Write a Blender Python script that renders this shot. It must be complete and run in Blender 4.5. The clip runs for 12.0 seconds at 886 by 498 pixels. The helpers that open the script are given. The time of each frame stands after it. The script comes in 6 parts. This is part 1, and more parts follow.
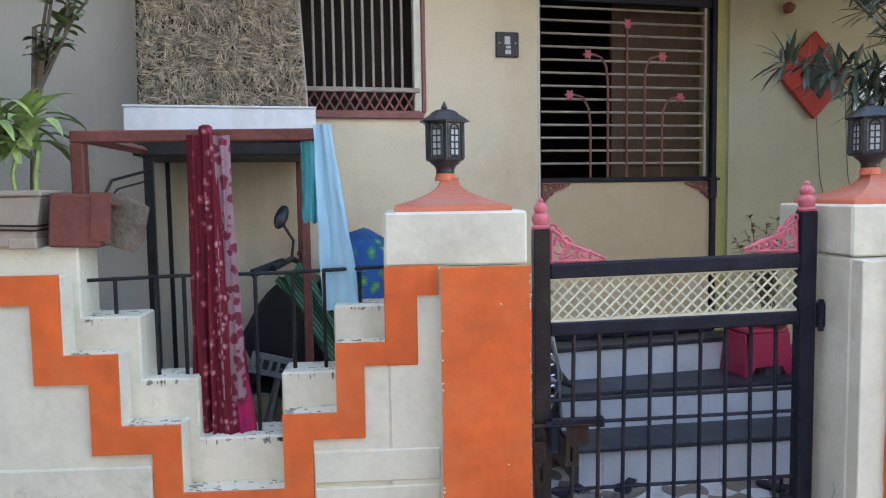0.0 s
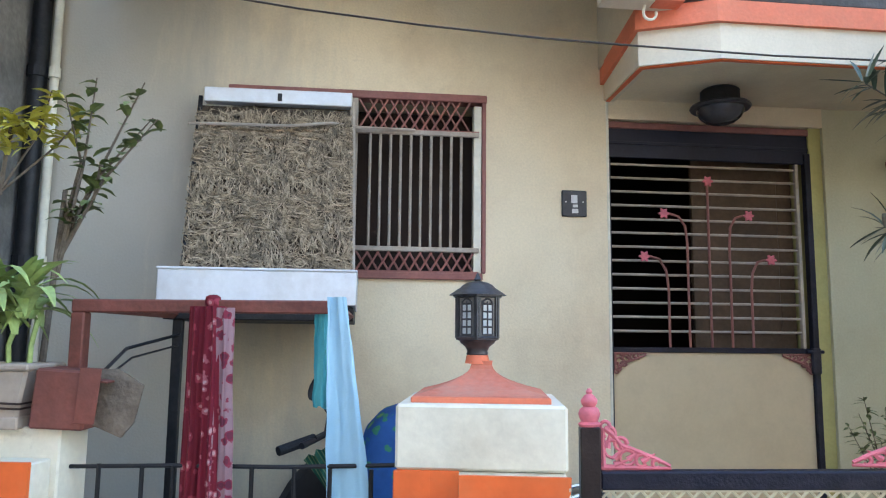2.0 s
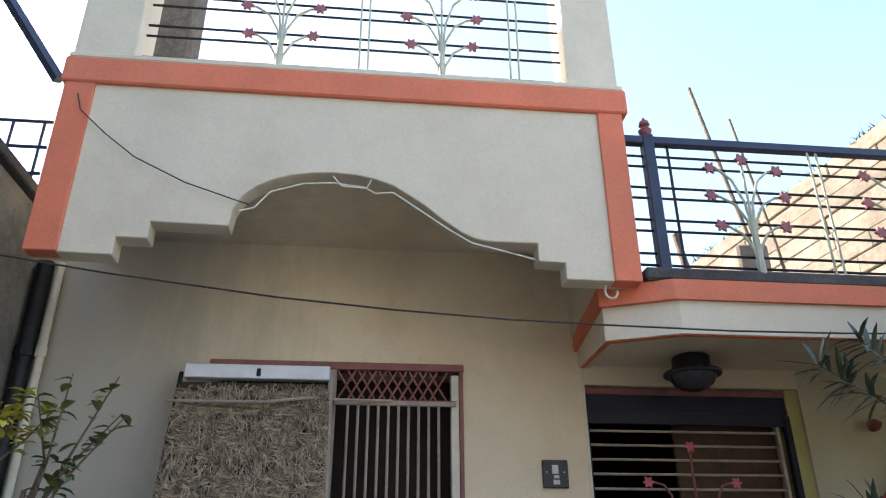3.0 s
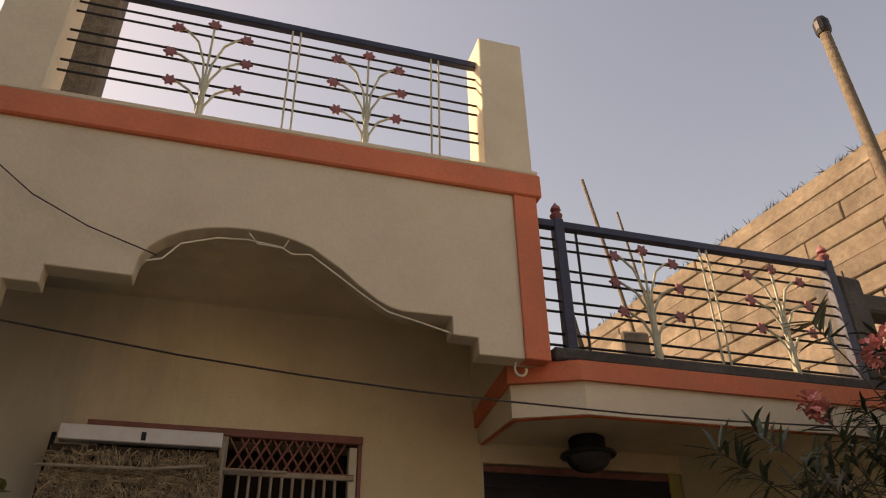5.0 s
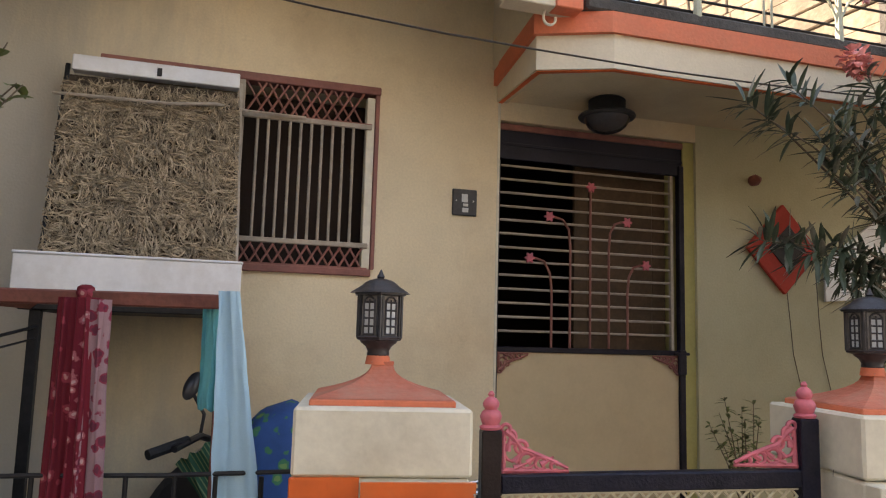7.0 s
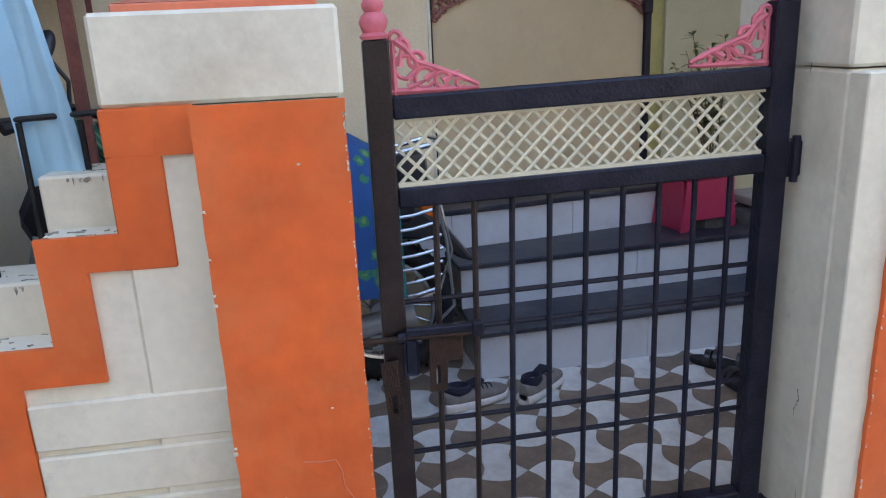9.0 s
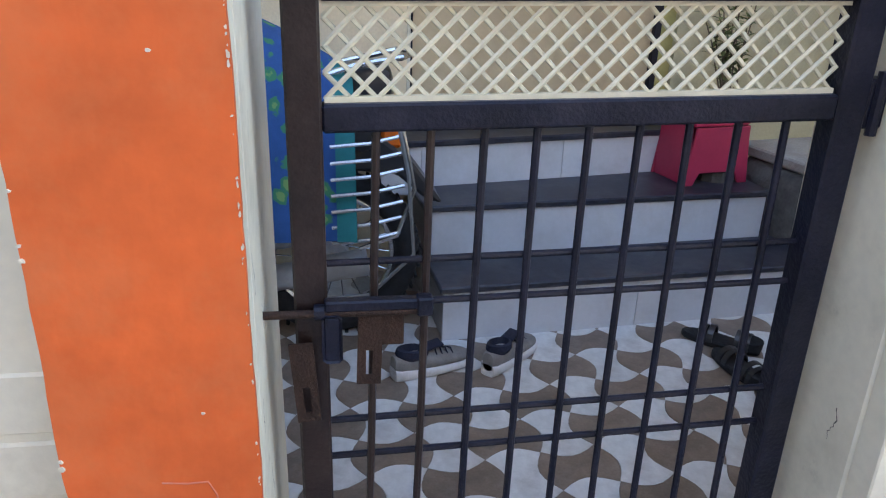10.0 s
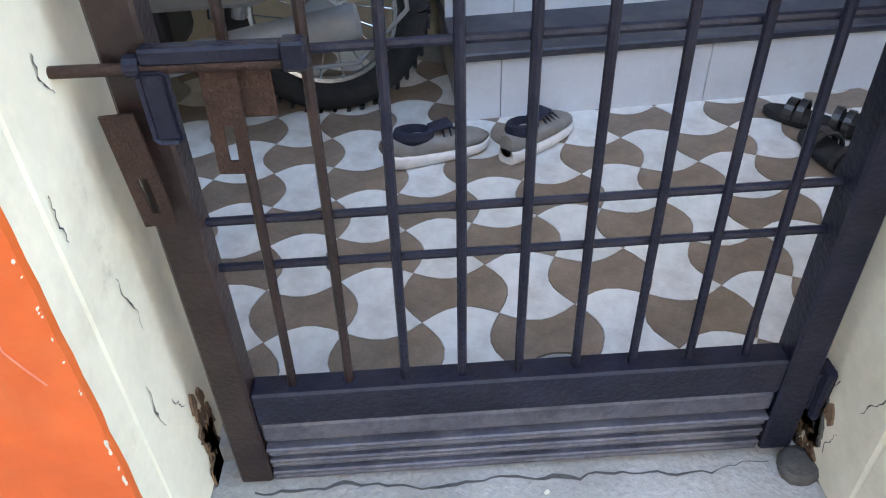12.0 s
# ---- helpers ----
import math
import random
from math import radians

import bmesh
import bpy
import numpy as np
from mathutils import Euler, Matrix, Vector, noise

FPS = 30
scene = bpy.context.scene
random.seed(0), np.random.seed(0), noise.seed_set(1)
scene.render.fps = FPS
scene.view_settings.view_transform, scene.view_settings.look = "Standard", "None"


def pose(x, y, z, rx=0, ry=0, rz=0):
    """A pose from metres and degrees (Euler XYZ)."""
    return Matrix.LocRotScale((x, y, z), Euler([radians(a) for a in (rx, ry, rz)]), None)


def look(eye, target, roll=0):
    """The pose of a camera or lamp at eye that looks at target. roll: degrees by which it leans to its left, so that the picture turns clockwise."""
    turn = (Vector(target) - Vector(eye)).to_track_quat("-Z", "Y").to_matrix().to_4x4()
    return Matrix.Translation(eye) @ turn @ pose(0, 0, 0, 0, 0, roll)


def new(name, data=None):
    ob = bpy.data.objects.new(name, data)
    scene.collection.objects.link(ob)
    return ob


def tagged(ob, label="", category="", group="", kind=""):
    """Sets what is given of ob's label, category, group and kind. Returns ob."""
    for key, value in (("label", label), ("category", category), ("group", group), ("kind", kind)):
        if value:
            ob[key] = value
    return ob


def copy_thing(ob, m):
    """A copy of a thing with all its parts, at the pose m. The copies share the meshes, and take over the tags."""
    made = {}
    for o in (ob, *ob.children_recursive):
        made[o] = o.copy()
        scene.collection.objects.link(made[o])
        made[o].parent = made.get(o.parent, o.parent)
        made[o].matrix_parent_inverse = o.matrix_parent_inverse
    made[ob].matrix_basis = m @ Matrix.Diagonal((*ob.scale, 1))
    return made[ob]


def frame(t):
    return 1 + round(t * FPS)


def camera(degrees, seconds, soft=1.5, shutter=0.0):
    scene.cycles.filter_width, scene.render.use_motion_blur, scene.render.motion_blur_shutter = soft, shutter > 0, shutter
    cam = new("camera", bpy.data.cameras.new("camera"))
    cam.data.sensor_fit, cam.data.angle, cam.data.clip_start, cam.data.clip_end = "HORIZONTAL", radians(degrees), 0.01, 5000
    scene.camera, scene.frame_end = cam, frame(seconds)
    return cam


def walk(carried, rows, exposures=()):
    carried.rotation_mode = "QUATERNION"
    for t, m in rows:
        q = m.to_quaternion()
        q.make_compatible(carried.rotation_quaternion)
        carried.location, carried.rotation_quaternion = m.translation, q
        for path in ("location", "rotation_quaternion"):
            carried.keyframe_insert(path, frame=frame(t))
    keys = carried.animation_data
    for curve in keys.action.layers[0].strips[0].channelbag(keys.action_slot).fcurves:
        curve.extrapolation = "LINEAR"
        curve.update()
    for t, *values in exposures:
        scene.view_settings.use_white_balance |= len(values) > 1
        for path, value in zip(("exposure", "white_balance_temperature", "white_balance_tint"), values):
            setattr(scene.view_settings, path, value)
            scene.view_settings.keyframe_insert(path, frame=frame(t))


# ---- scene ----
cam = camera(62.3, 12.0, soft=1.15)
PATH = [
    (0, (-0.541, -2.273, 1.486), (-0.421, -0.283, 1.334), -0.9),
    (0.5, (-0.506, -2.185, 1.491), (-0.468, -0.188, 1.381), -1.2),
    (1, (-0.451, -2.075, 1.504), (-0.446, -0.076, 1.433), -1.2),
    (1.5, (-0.385, -2.003, 1.524), (-0.37, -0.005, 1.444), -0.7),
    (2, (-0.35, -1.966, 1.589), (-0.483, 0.014, 1.834), 0.6),
    (2.5, (-0.286, -1.997, 1.668), (-0.421, -0.075, 2.203), -1.3),
    (3, (-0.234, -2.059, 1.766), (-0.354, -0.249, 2.608), -0.3),
    (3.2, (-0.208, -2.065, 1.788), (-0.325, -0.276, 2.674), 0.1),
    (4.8, (-0.396, -2.032, 1.762), (-0.239, -0.34, 2.818), -1.4),
    (5, (-0.414, -2.04, 1.763), (-0.2, -0.329, 2.775), -1.1),
    (5.5, (-0.398, -2.03, 1.764), (-0.124, -0.25, 2.635), -0.8),
    (6, (-0.402, -1.962, 1.713), (-0.091, -0.088, 2.34), 0.1),
    (6.5, (-0.406, -1.931, 1.673), (-0.126, -0.003, 2.126), 1.4),
    (7, (-0.445, -1.892, 1.6), (-0.223, 0.081, 1.839), 1.6),
    (7.5, (-0.458, -1.845, 1.54), (-0.135, 0.129, 1.553), 1.4),
    (9.5, (-0.096, -1.295, 1.322), (0.136, 0.585, 0.679), -3.2),
    (10, (-0.06, -1.079, 1.271), (0.238, 0.757, 0.535), 1.9),
    (10.5, (-0.002, -0.951, 1.182), (0.366, 0.692, 0.104), 0.7),
    (11, (0.069, -0.88, 1.124), (0.348, 0.68, -0.096), 0.1),
    (11.5, (0.146, -0.801, 1.082), (0.338, 0.763, -0.151), -0.4),
    (12, (0.218, -0.755, 1.059), (0.239, 0.818, -0.176), -2.3),
]

EXPO = [(0.0, 2.68, 6450, 11), (1.6, 2.8, 6400, 10.5), (2.0, 2.95, 6250, 8.5), (2.5, 2.70, 6450, 10), (3.2, 1.68, 6650, 11.5), (4.8, 0.64, 11500, 25), (5.3, 0.74, 11700, 29), (6.0, 1.34, 11300, 31), (6.5, 1.85, 10800, 32), (7.0, 2.15, 8500, 18.5), (7.5, 2.52, 6500, 11), (9.5, 2.55, 6500, 15), (10.0, 2.80, 6550, 14), (10.5, 3.28, 6800, 11), (11.0, 3.36, 6900, 11), (12.0, 3.55, 7050, 11)]
walk(cam, [(t, look(eye, aim, roll)) for t, eye, aim, roll in PATH], EXPO)

# ---- world and sun ----
world = bpy.data.worlds.new("world")
scene.world = world
world.use_nodes = True
wn = world.node_tree.nodes
sky = wn.new("ShaderNodeTexSky")
sky.sky_type = "NISHITA"
sky.sun_disc = False
SUN_FROM = Vector((-0.85, 0.28, 0.62)).normalized()
sky.sun_elevation = math.asin(SUN_FROM.z)
sky.sun_rotation = math.atan2(SUN_FROM.x, SUN_FROM.y)
sky.dust_density = 1.6
sky.air_density = 1.2
wn["Background"].inputs[1].default_value = 0.15
world.node_tree.links.new(sky.outputs[0], wn["Background"].inputs[0])
sun_data = bpy.data.lights.new("sun", "SUN")
sun_data.energy, sun_data.angle, sun_data.color = 4.0, radians(0.6), (1.0, 0.93, 0.82)
sun = new("sun", sun_data)
sun.matrix_world = look(SUN_FROM * 20, (0, 0, 0))

# ---- materials ----
def mat(name, col, rough=0.7, metal=0.0, var=0.25, scale=6.0, fine=60.0, bump=0.15, dirt=None, dirt_amt=0.35, dirt_scale=2.2, rand=0.0, spec=0.4, mold=0.0):
    m = bpy.data.materials.new(name)
    m.use_nodes = True
    nt = m.node_tree
    n, l = nt.nodes, nt.links
    p = n["Principled BSDF"]
    p.inputs["Roughness"].default_value = rough
    p.inputs["Metallic"].default_value = metal
    p.inputs["Specular IOR Level"].default_value = spec
    tc = n.new("ShaderNodeTexCoord")
    big = n.new("ShaderNodeTexNoise")
    big.inputs["Scale"].default_value, big.inputs["Detail"].default_value, big.inputs["Roughness"].default_value = scale, 6, 0.6
    l.new(tc.outputs["Object"], big.inputs["Vector"])
    small = n.new("ShaderNodeTexNoise")
    small.inputs["Scale"].default_value, small.inputs["Detail"].default_value = fine, 4
    l.new(tc.outputs["Object"], small.inputs["Vector"])
    ramp = n.new("ShaderNodeMapRange")
    ramp.inputs["From Min"].default_value, ramp.inputs["From Max"].default_value = 0.3, 0.7
    ramp.inputs["To Min"].default_value, ramp.inputs["To Max"].default_value = 1 - var, 1 + var * 0.5
    l.new(big.outputs["Fac"], ramp.inputs["Value"])
    r2 = n.new("ShaderNodeMapRange")
    r2.inputs["From Min"].default_value, r2.inputs["From Max"].default_value = 0.3, 0.7
    r2.inputs["To Min"].default_value, r2.inputs["To Max"].default_value = 1 - var * 0.4, 1 + var * 0.3
    l.new(small.outputs["Fac"], r2.inputs["Value"])
    mul = n.new("ShaderNodeMath")
    mul.operation = "MULTIPLY"
    l.new(ramp.outputs[0], mul.inputs[0]), l.new(r2.outputs[0], mul.inputs[1])
    last = mul.outputs[0]
    if rand:
        oi = n.new("ShaderNodeObjectInfo")
        r3 = n.new("ShaderNodeMapRange")
        r3.inputs["To Min"].default_value, r3.inputs["To Max"].default_value = 1 - rand, 1 + rand
        l.new(oi.outputs["Random"], r3.inputs["Value"])
        m3 = n.new("ShaderNodeMath")
        m3.operation = "MULTIPLY"
        l.new(last, m3.inputs[0]), l.new(r3.outputs[0], m3.inputs[1])
        last = m3.outputs[0]
    sc = n.new("ShaderNodeVectorMath")
    sc.operation = "SCALE"
    sc.inputs[0].default_value = col
    l.new(last, sc.inputs["Scale"])
    out = sc.outputs[0]
    if dirt:
        dn = n.new("ShaderNodeTexNoise")
        dn.inputs["Scale"].default_value, dn.inputs["Detail"].default_value, dn.inputs["Roughness"].default_value = dirt_scale, 8, 0.7
        mp = n.new("ShaderNodeMapping")
        mp.inputs["Location"].default_value = (3.1, 7.7, 1.3)
        l.new(tc.outputs["Object"], mp.inputs["Vector"]), l.new(mp.outputs[0], dn.inputs["Vector"])
        dr = n.new("ShaderNodeMapRange")
        dr.inputs["From Min"].default_value, dr.inputs["From Max"].default_value = 0.47, 0.68
        dr.inputs["To Max"].default_value = dirt_amt
        l.new(dn.outputs["Fac"], dr.inputs["Value"])
        mx = n.new("ShaderNodeMix")
        mx.data_type = "RGBA"
        l.new(dr.outputs[0], mx.inputs["Factor"])
        l.new(out, mx.inputs[6])
        mx.inputs[7].default_value = (*dirt, 1)
        out = mx.outputs[2]
    if mold:
        mn = n.new("ShaderNodeTexNoise")
        mn.inputs["Scale"].default_value, mn.inputs["Detail"].default_value, mn.inputs["Roughness"].default_value = 5.5, 9, 0.75
        l.new(tc.outputs["Object"], mn.inputs["Vector"])
        mr = n.new("ShaderNodeMapRange")
        mr.inputs["From Min"].default_value, mr.inputs["From Max"].default_value = 0.60, 0.70
        mr.inputs["To Max"].default_value = mold
        l.new(mn.outputs["Fac"], mr.inputs["Value"])
        mm = n.new("ShaderNodeMix")
        mm.data_type = "RGBA"
        l.new(mr.outputs[0], mm.inputs["Factor"]), l.new(out, mm.inputs[6])
        mm.inputs[7].default_value = (0.11, 0.10, 0.085, 1)
        out = mm.outputs[2]
    l.new(out, p.inputs["Base Color"])
    if bump:
        b = n.new("ShaderNodeBump")
        b.inputs["Strength"].default_value, b.inputs["Distance"].default_value = bump, 0.01
        l.new(small.outputs["Fac"], b.inputs["Height"])
        l.new(b.outputs[0], p.inputs["Normal"])
    return m


GREY = (0.12, 0.11, 0.10)
M_CREAM = mat("facade_paint", (0.80, 0.685, 0.475), 0.75, var=0.14, scale=1.1, fine=90, bump=0.15, dirt=(0.55, 0.42, 0.26), dirt_amt=0.6, dirt_scale=0.9, mold=0.14)


def weathered(m, u_from, u_over, grey, most):
    """Old grey weather stain with a ragged edge, which spreads over one end of a wall."""
    n, l = m.node_tree.nodes, m.node_tree.links
    p = n["Principled BSDF"]
    base = p.inputs["Base Color"].links[0].from_socket
    sep = n.new("ShaderNodeSeparateXYZ")
    l.new(n["Texture Coordinate"].outputs["Object"], sep.inputs[0])
    mp = n.new("ShaderNodeMapping")
    mp.inputs["Scale"].default_value = (3.2, 3.2, 0.7)
    l.new(n["Texture Coordinate"].outputs["Object"], mp.inputs["Vector"])
    ns = n.new("ShaderNodeTexNoise")
    ns.inputs["Scale"].default_value, ns.inputs["Detail"].default_value, ns.inputs["Roughness"].default_value = 1.6, 8, 0.68
    l.new(mp.outputs[0], ns.inputs["Vector"])
    ad = n.new("ShaderNodeMath")
    ad.operation = "MULTIPLY_ADD"
    l.new(ns.outputs["Fac"], ad.inputs[0])
    ad.inputs[1].default_value = 1.5
    l.new(sep.outputs["X"], ad.inputs[2])
    mr = n.new("ShaderNodeMapRange")
    mr.inputs["From Min"].default_value, mr.inputs["From Max"].default_value = u_from + 0.75, u_from + 0.75 - u_over
    mr.inputs["To Max"].default_value = most
    l.new(ad.outputs[0], mr.inputs["Value"])
    mx = n.new("ShaderNodeMix")
    mx.data_type = "RGBA"
    l.new(mr.outputs[0], mx.inputs["Factor"]), l.new(base, mx.inputs[6])
    mx.inputs[7].default_value = (*grey, 1)
    l.new(mx.outputs[2], p.inputs["Base Color"])


weathered(M_CREAM, -1.15, 0.8, (0.35, 0.345, 0.315), 0.72)
M_WHITEWALL = mat("front_wall_paint", (0.75, 0.71, 0.575), 0.75, var=0.10, scale=3, fine=45, bump=0.09, dirt=(0.44, 0.40, 0.30), dirt_amt=0.55, dirt_scale=2.6, mold=0.25)
M_ORANGE = mat("orange_paint", (0.76, 0.142, 0.030), 0.50, var=0.24, scale=2.2, fine=14, bump=0.25, dirt=(0.66, 0.20, 0.07), dirt_amt=0.5, dirt_scale=4)
M_ORANGE_TRIM = mat("orange_trim_paint", (0.74, 0.20, 0.105), 0.7, var=0.15, scale=3, fine=60, bump=0.15, dirt=(0.45, 0.20, 0.12), dirt_amt=0.4)
M_PARAPET = mat("parapet_paint", (0.70, 0.62, 0.475), 0.8, var=0.11, scale=1.2, fine=80, bump=0.1, dirt=(0.45, 0.38, 0.28), dirt_amt=0.3)
M_SIDE = mat("greenish_cream_paint", (0.53, 0.50, 0.335), 0.75, var=0.14, scale=1.3, fine=90, bump=0.15, dirt=(0.40, 0.36, 0.22), dirt_amt=0.5, dirt_scale=1.2)
M_OLIVE = mat("olive_reveal_paint", (0.46, 0.42, 0.16), 0.7, var=0.12, dirt=(0.3, 0.26, 0.12))
M_BLACK = mat("dark_gate_paint", (0.010, 0.011, 0.024), 0.38, var=0.5, scale=9, fine=120, bump=0.25, dirt=(0.040, 0.038, 0.052), dirt_amt=0.35, dirt_scale=12, spec=0.28)
M_BROWN = mat("brown_gate_paint", (0.021, 0.011, 0.010), 0.36, var=0.4, scale=9, fine=120, bump=0.2, dirt=(0.06, 0.040, 0.034), dirt_amt=0.4, dirt_scale=10)
M_KICK = mat("dusty_kick_plate", (0.090, 0.090, 0.115), 0.42, 0.2, var=0.5, scale=7, fine=90, bump=0.3, dirt=(0.17, 0.165, 0.175), dirt_amt=0.6, dirt_scale=9)
M_RUST = mat("rusty_iron", (0.042, 0.022, 0.016), 0.6, 0.3, var=0.5, scale=20, fine=200, bump=0.4, dirt=(0.075, 0.036, 0.022), dirt_amt=0.5, dirt_scale=15)
M_PINK = mat("pink_paint", (0.66, 0.16, 0.20), 0.55, var=0.25, scale=14, bump=0.2, dirt=(0.35, 0.12, 0.13), dirt_scale=12)
M_LATTICE = mat("cream_lattice_paint", (0.72, 0.67, 0.50), 0.55, var=0.15, scale=14, bump=0.1)
M_BAR = mat("cream_bar_paint", (0.42, 0.36, 0.29), 0.5, var=0.25, scale=10, bump=0.1, dirt=(0.2, 0.15, 0.1))
M_MAUVE = mat("maroon_frame_paint", (0.30, 0.12, 0.10), 0.6, var=0.25, scale=10, dirt=(0.14, 0.08, 0.06))
M_CONCRETE = mat("concrete", (0.40, 0.385, 0.36), 0.9, var=0.3, scale=2.5, fine=90, bump=0.5, dirt=(0.24, 0.21, 0.18), dirt_amt=0.6, dirt_scale=3)
M_DARKCONC = mat("weathered_concrete", (0.10, 0.095, 0.09), 0.95, var=0.4, scale=2.5, fine=60, bump=0.6, dirt=(0.05, 0.05, 0.045), dirt_amt=0.7)
M_TILEW = mat("white_tile_glaze", (0.70, 0.69, 0.66), 0.28, var=0.12, scale=8, bump=0.02, dirt=(0.36, 0.32, 0.29), dirt_amt=0.6, dirt_scale=6, rand=0.05)
M_TILEB = mat("brown_tile_glaze", (0.21, 0.155, 0.115), 0.35, var=0.28, scale=14, fine=150, bump=0.02, dirt=(0.38, 0.33, 0.28), dirt_amt=0.35, dirt_scale=9, rand=0.08)
M_GRANITE = mat("dark_granite", (0.028, 0.030, 0.046), 0.40, var=0.4, scale=30, fine=250, bump=0.03, dirt=(0.15, 0.14, 0.14), dirt_amt=0.4, dirt_scale=5)
M_MARBLE = mat("white_marble_tile", (0.66, 0.67, 0.70), 0.25, var=0.07, scale=4, bump=0.02, dirt=(0.45, 0.44, 0.44), dirt_amt=0.35, dirt_scale=6, rand=0.04)
# The shade of the room is put into this near-black brown.
M_ROOMSHADE = mat("room_shade_brown", (0.030, 0.018, 0.013), 0.9, var=0.2)
M_WHITEMETAL = mat("white_sheet_metal", (0.74, 0.76, 0.78), 0.4, 0.1, var=0.08, scale=5, bump=0.05, dirt=(0.45, 0.42, 0.38), dirt_amt=0.4, dirt_scale=4)
M_REDIRON = mat("red_oxide_iron", (0.185, 0.060, 0.045), 0.6, 0.1, var=0.3, scale=15, bump=0.2, dirt=(0.09, 0.045, 0.03), dirt_scale=9)
M_DARKIRON = mat("black_iron", (0.018, 0.018, 0.020), 0.5, 0.3, var=0.4, scale=20, bump=0.2)
M_STRAW = mat("dry_straw", (0.42, 0.325, 0.215), 0.85, var=0.6, scale=25, fine=200, bump=0.3)
# Dark brown holds the shade of gaps between strands; the ties share it.
M_STRAWDARK = mat("straw_gap_shade_and_ties", (0.070, 0.049, 0.030), 0.95, var=0.5, scale=20, fine=120, bump=0.8)
n, l = M_STRAW.node_tree.nodes, M_STRAW.node_tree.links
geo = n.new("ShaderNodeNewGeometry")
tone = n.new("ShaderNodeMapRange")
tone.inputs["To Min"].default_value, tone.inputs["To Max"].default_value = 0.45, 1.35
l.new(geo.outputs["Random Per Island"], tone.inputs["Value"])
scaled = n.new("ShaderNodeVectorMath")
scaled.operation = "SCALE"
l.new(n["Principled BSDF"].inputs["Base Color"].links[0].from_socket, scaled.inputs[0])
l.new(tone.outputs[0], scaled.inputs["Scale"])
l.new(scaled.outputs[0], n["Principled BSDF"].inputs["Base Color"])
M_LEAF = mat("oleander_leaf", (0.055, 0.082, 0.048), 0.42, var=0.5, scale=5, fine=30, bump=0.1, spec=0.5)
M_LEAFTREE = mat("small_tree_leaf", (0.15, 0.19, 0.06), 0.5, var=0.4, scale=7, bump=0.1)
M_LEAF2 = mat("fresh_leaf", (0.36, 0.47, 0.16), 0.5, var=0.4, scale=7, bump=0.1)
M_LEAFY = mat("yellow_leaf", (0.60, 0.54, 0.09), 0.55, var=0.4, scale=9, bump=0.1)
M_PETAL = mat("pink_petal", (0.92, 0.38, 0.36), 0.6, var=0.3, scale=20, bump=0.1)
M_BARK = mat("bark", (0.17, 0.135, 0.10), 0.9, var=0.4, scale=20, bump=0.6)
# Pale plaster of the unseen wall, chosen to bounce warm light at the facade.
M_BOUNCEWALL = mat("bounce_wall_plaster", (0.52, 0.465, 0.39), 0.9, var=0.2, scale=1.5, fine=40, bump=0.3, dirt=(0.40, 0.32, 0.24), dirt_amt=0.5)
M_SLAB = mat("sunlit_slab", (0.20, 0.165, 0.128), 0.95, var=0.4, scale=3, fine=18, bump=0.9, dirt=(0.13, 0.10, 0.075), dirt_amt=0.6, rand=0.15)
M_NBR = mat("mouldy_neighbour_plaster", (0.27, 0.26, 0.24), 0.95, var=0.35, scale=2.0, fine=40, bump=0.4, dirt=(0.07, 0.068, 0.06), dirt_amt=0.8, dirt_scale=1.8, mold=0.7)
M_TERRA = mat("painted_planter_red", (0.20, 0.060, 0.042), 0.7, var=0.3, scale=8, bump=0.2, dirt=(0.12, 0.06, 0.05))
M_RAIL = mat("terrace_rail_paint", (0.030, 0.038, 0.075), 0.4, var=0.3, scale=10, bump=0.1)
M_SPRIG = mat("pale_green_iron", (0.46, 0.47, 0.36), 0.55, var=0.2, scale=10, bump=0.1)
M_FLOWER = mat("maroon_iron_flower", (0.30, 0.105, 0.11), 0.55, var=0.25, scale=15, bump=0.1)
M_LANTERN = mat("lantern_iron", (0.055, 0.055, 0.06), 0.38, 0.3, var=0.3, scale=20, bump=0.15)
M_CAP = mat("faded_cap_paint", (0.60, 0.185, 0.115), 0.75, var=0.2, scale=6, fine=60, bump=0.2, dirt=(0.5, 0.30, 0.22), dirt_amt=0.5, dirt_scale=5)
M_GLASSPALE = mat("frosted_pane", (0.52, 0.56, 0.57), 0.25, var=0.15, scale=10, bump=0.05)


# ---- mesh helpers ----
def link(name, bm, material, parent=None, label="", smooth=False):
    me = bpy.data.meshes.new(name)
    bmesh.ops.recalc_face_normals(bm, faces=bm.faces[:])
    bm.to_mesh(me)
    bm.free()
    me.materials.append(material)
    if smooth:
        for poly in me.polygons:
            poly.use_smooth = True
        me.set_sharp_from_angle(angle=radians(42))
    ob = new(name, me)
    if parent:
        ob.parent = parent
    if label:
        ob["label"] = label
    return ob


def part(name, bm, material, parent, label="", smooth=False):
    return link(name, bm, material, parent, label, smooth)


def thing(name, label, category, m=None, group="", kind=""):
    ob = new(name)
    ob.empty_display_size = 0.05
    if m is not None:
        ob.matrix_basis = m
    return tagged(ob, label, category, group, kind)


def box(x0, x1, y0, y1, z0, z1, bev=0.0, bm=None, seg=1):
    own = bmesh.new()
    bmesh.ops.create_cube(own, size=1.0)
    bmesh.ops.transform(own, matrix=Matrix.Translation(((x0 + x1) / 2, (y0 + y1) / 2, (z0 + z1) / 2)) @ Matrix.Diagonal((abs(x1 - x0), abs(y1 - y0), abs(z1 - z0), 1)), verts=own.verts[:])
    if bev:
        bmesh.ops.bevel(own, geom=own.edges[:], offset=bev, segments=seg, affect="EDGES", profile=0.5)
    return merge(bm, own)


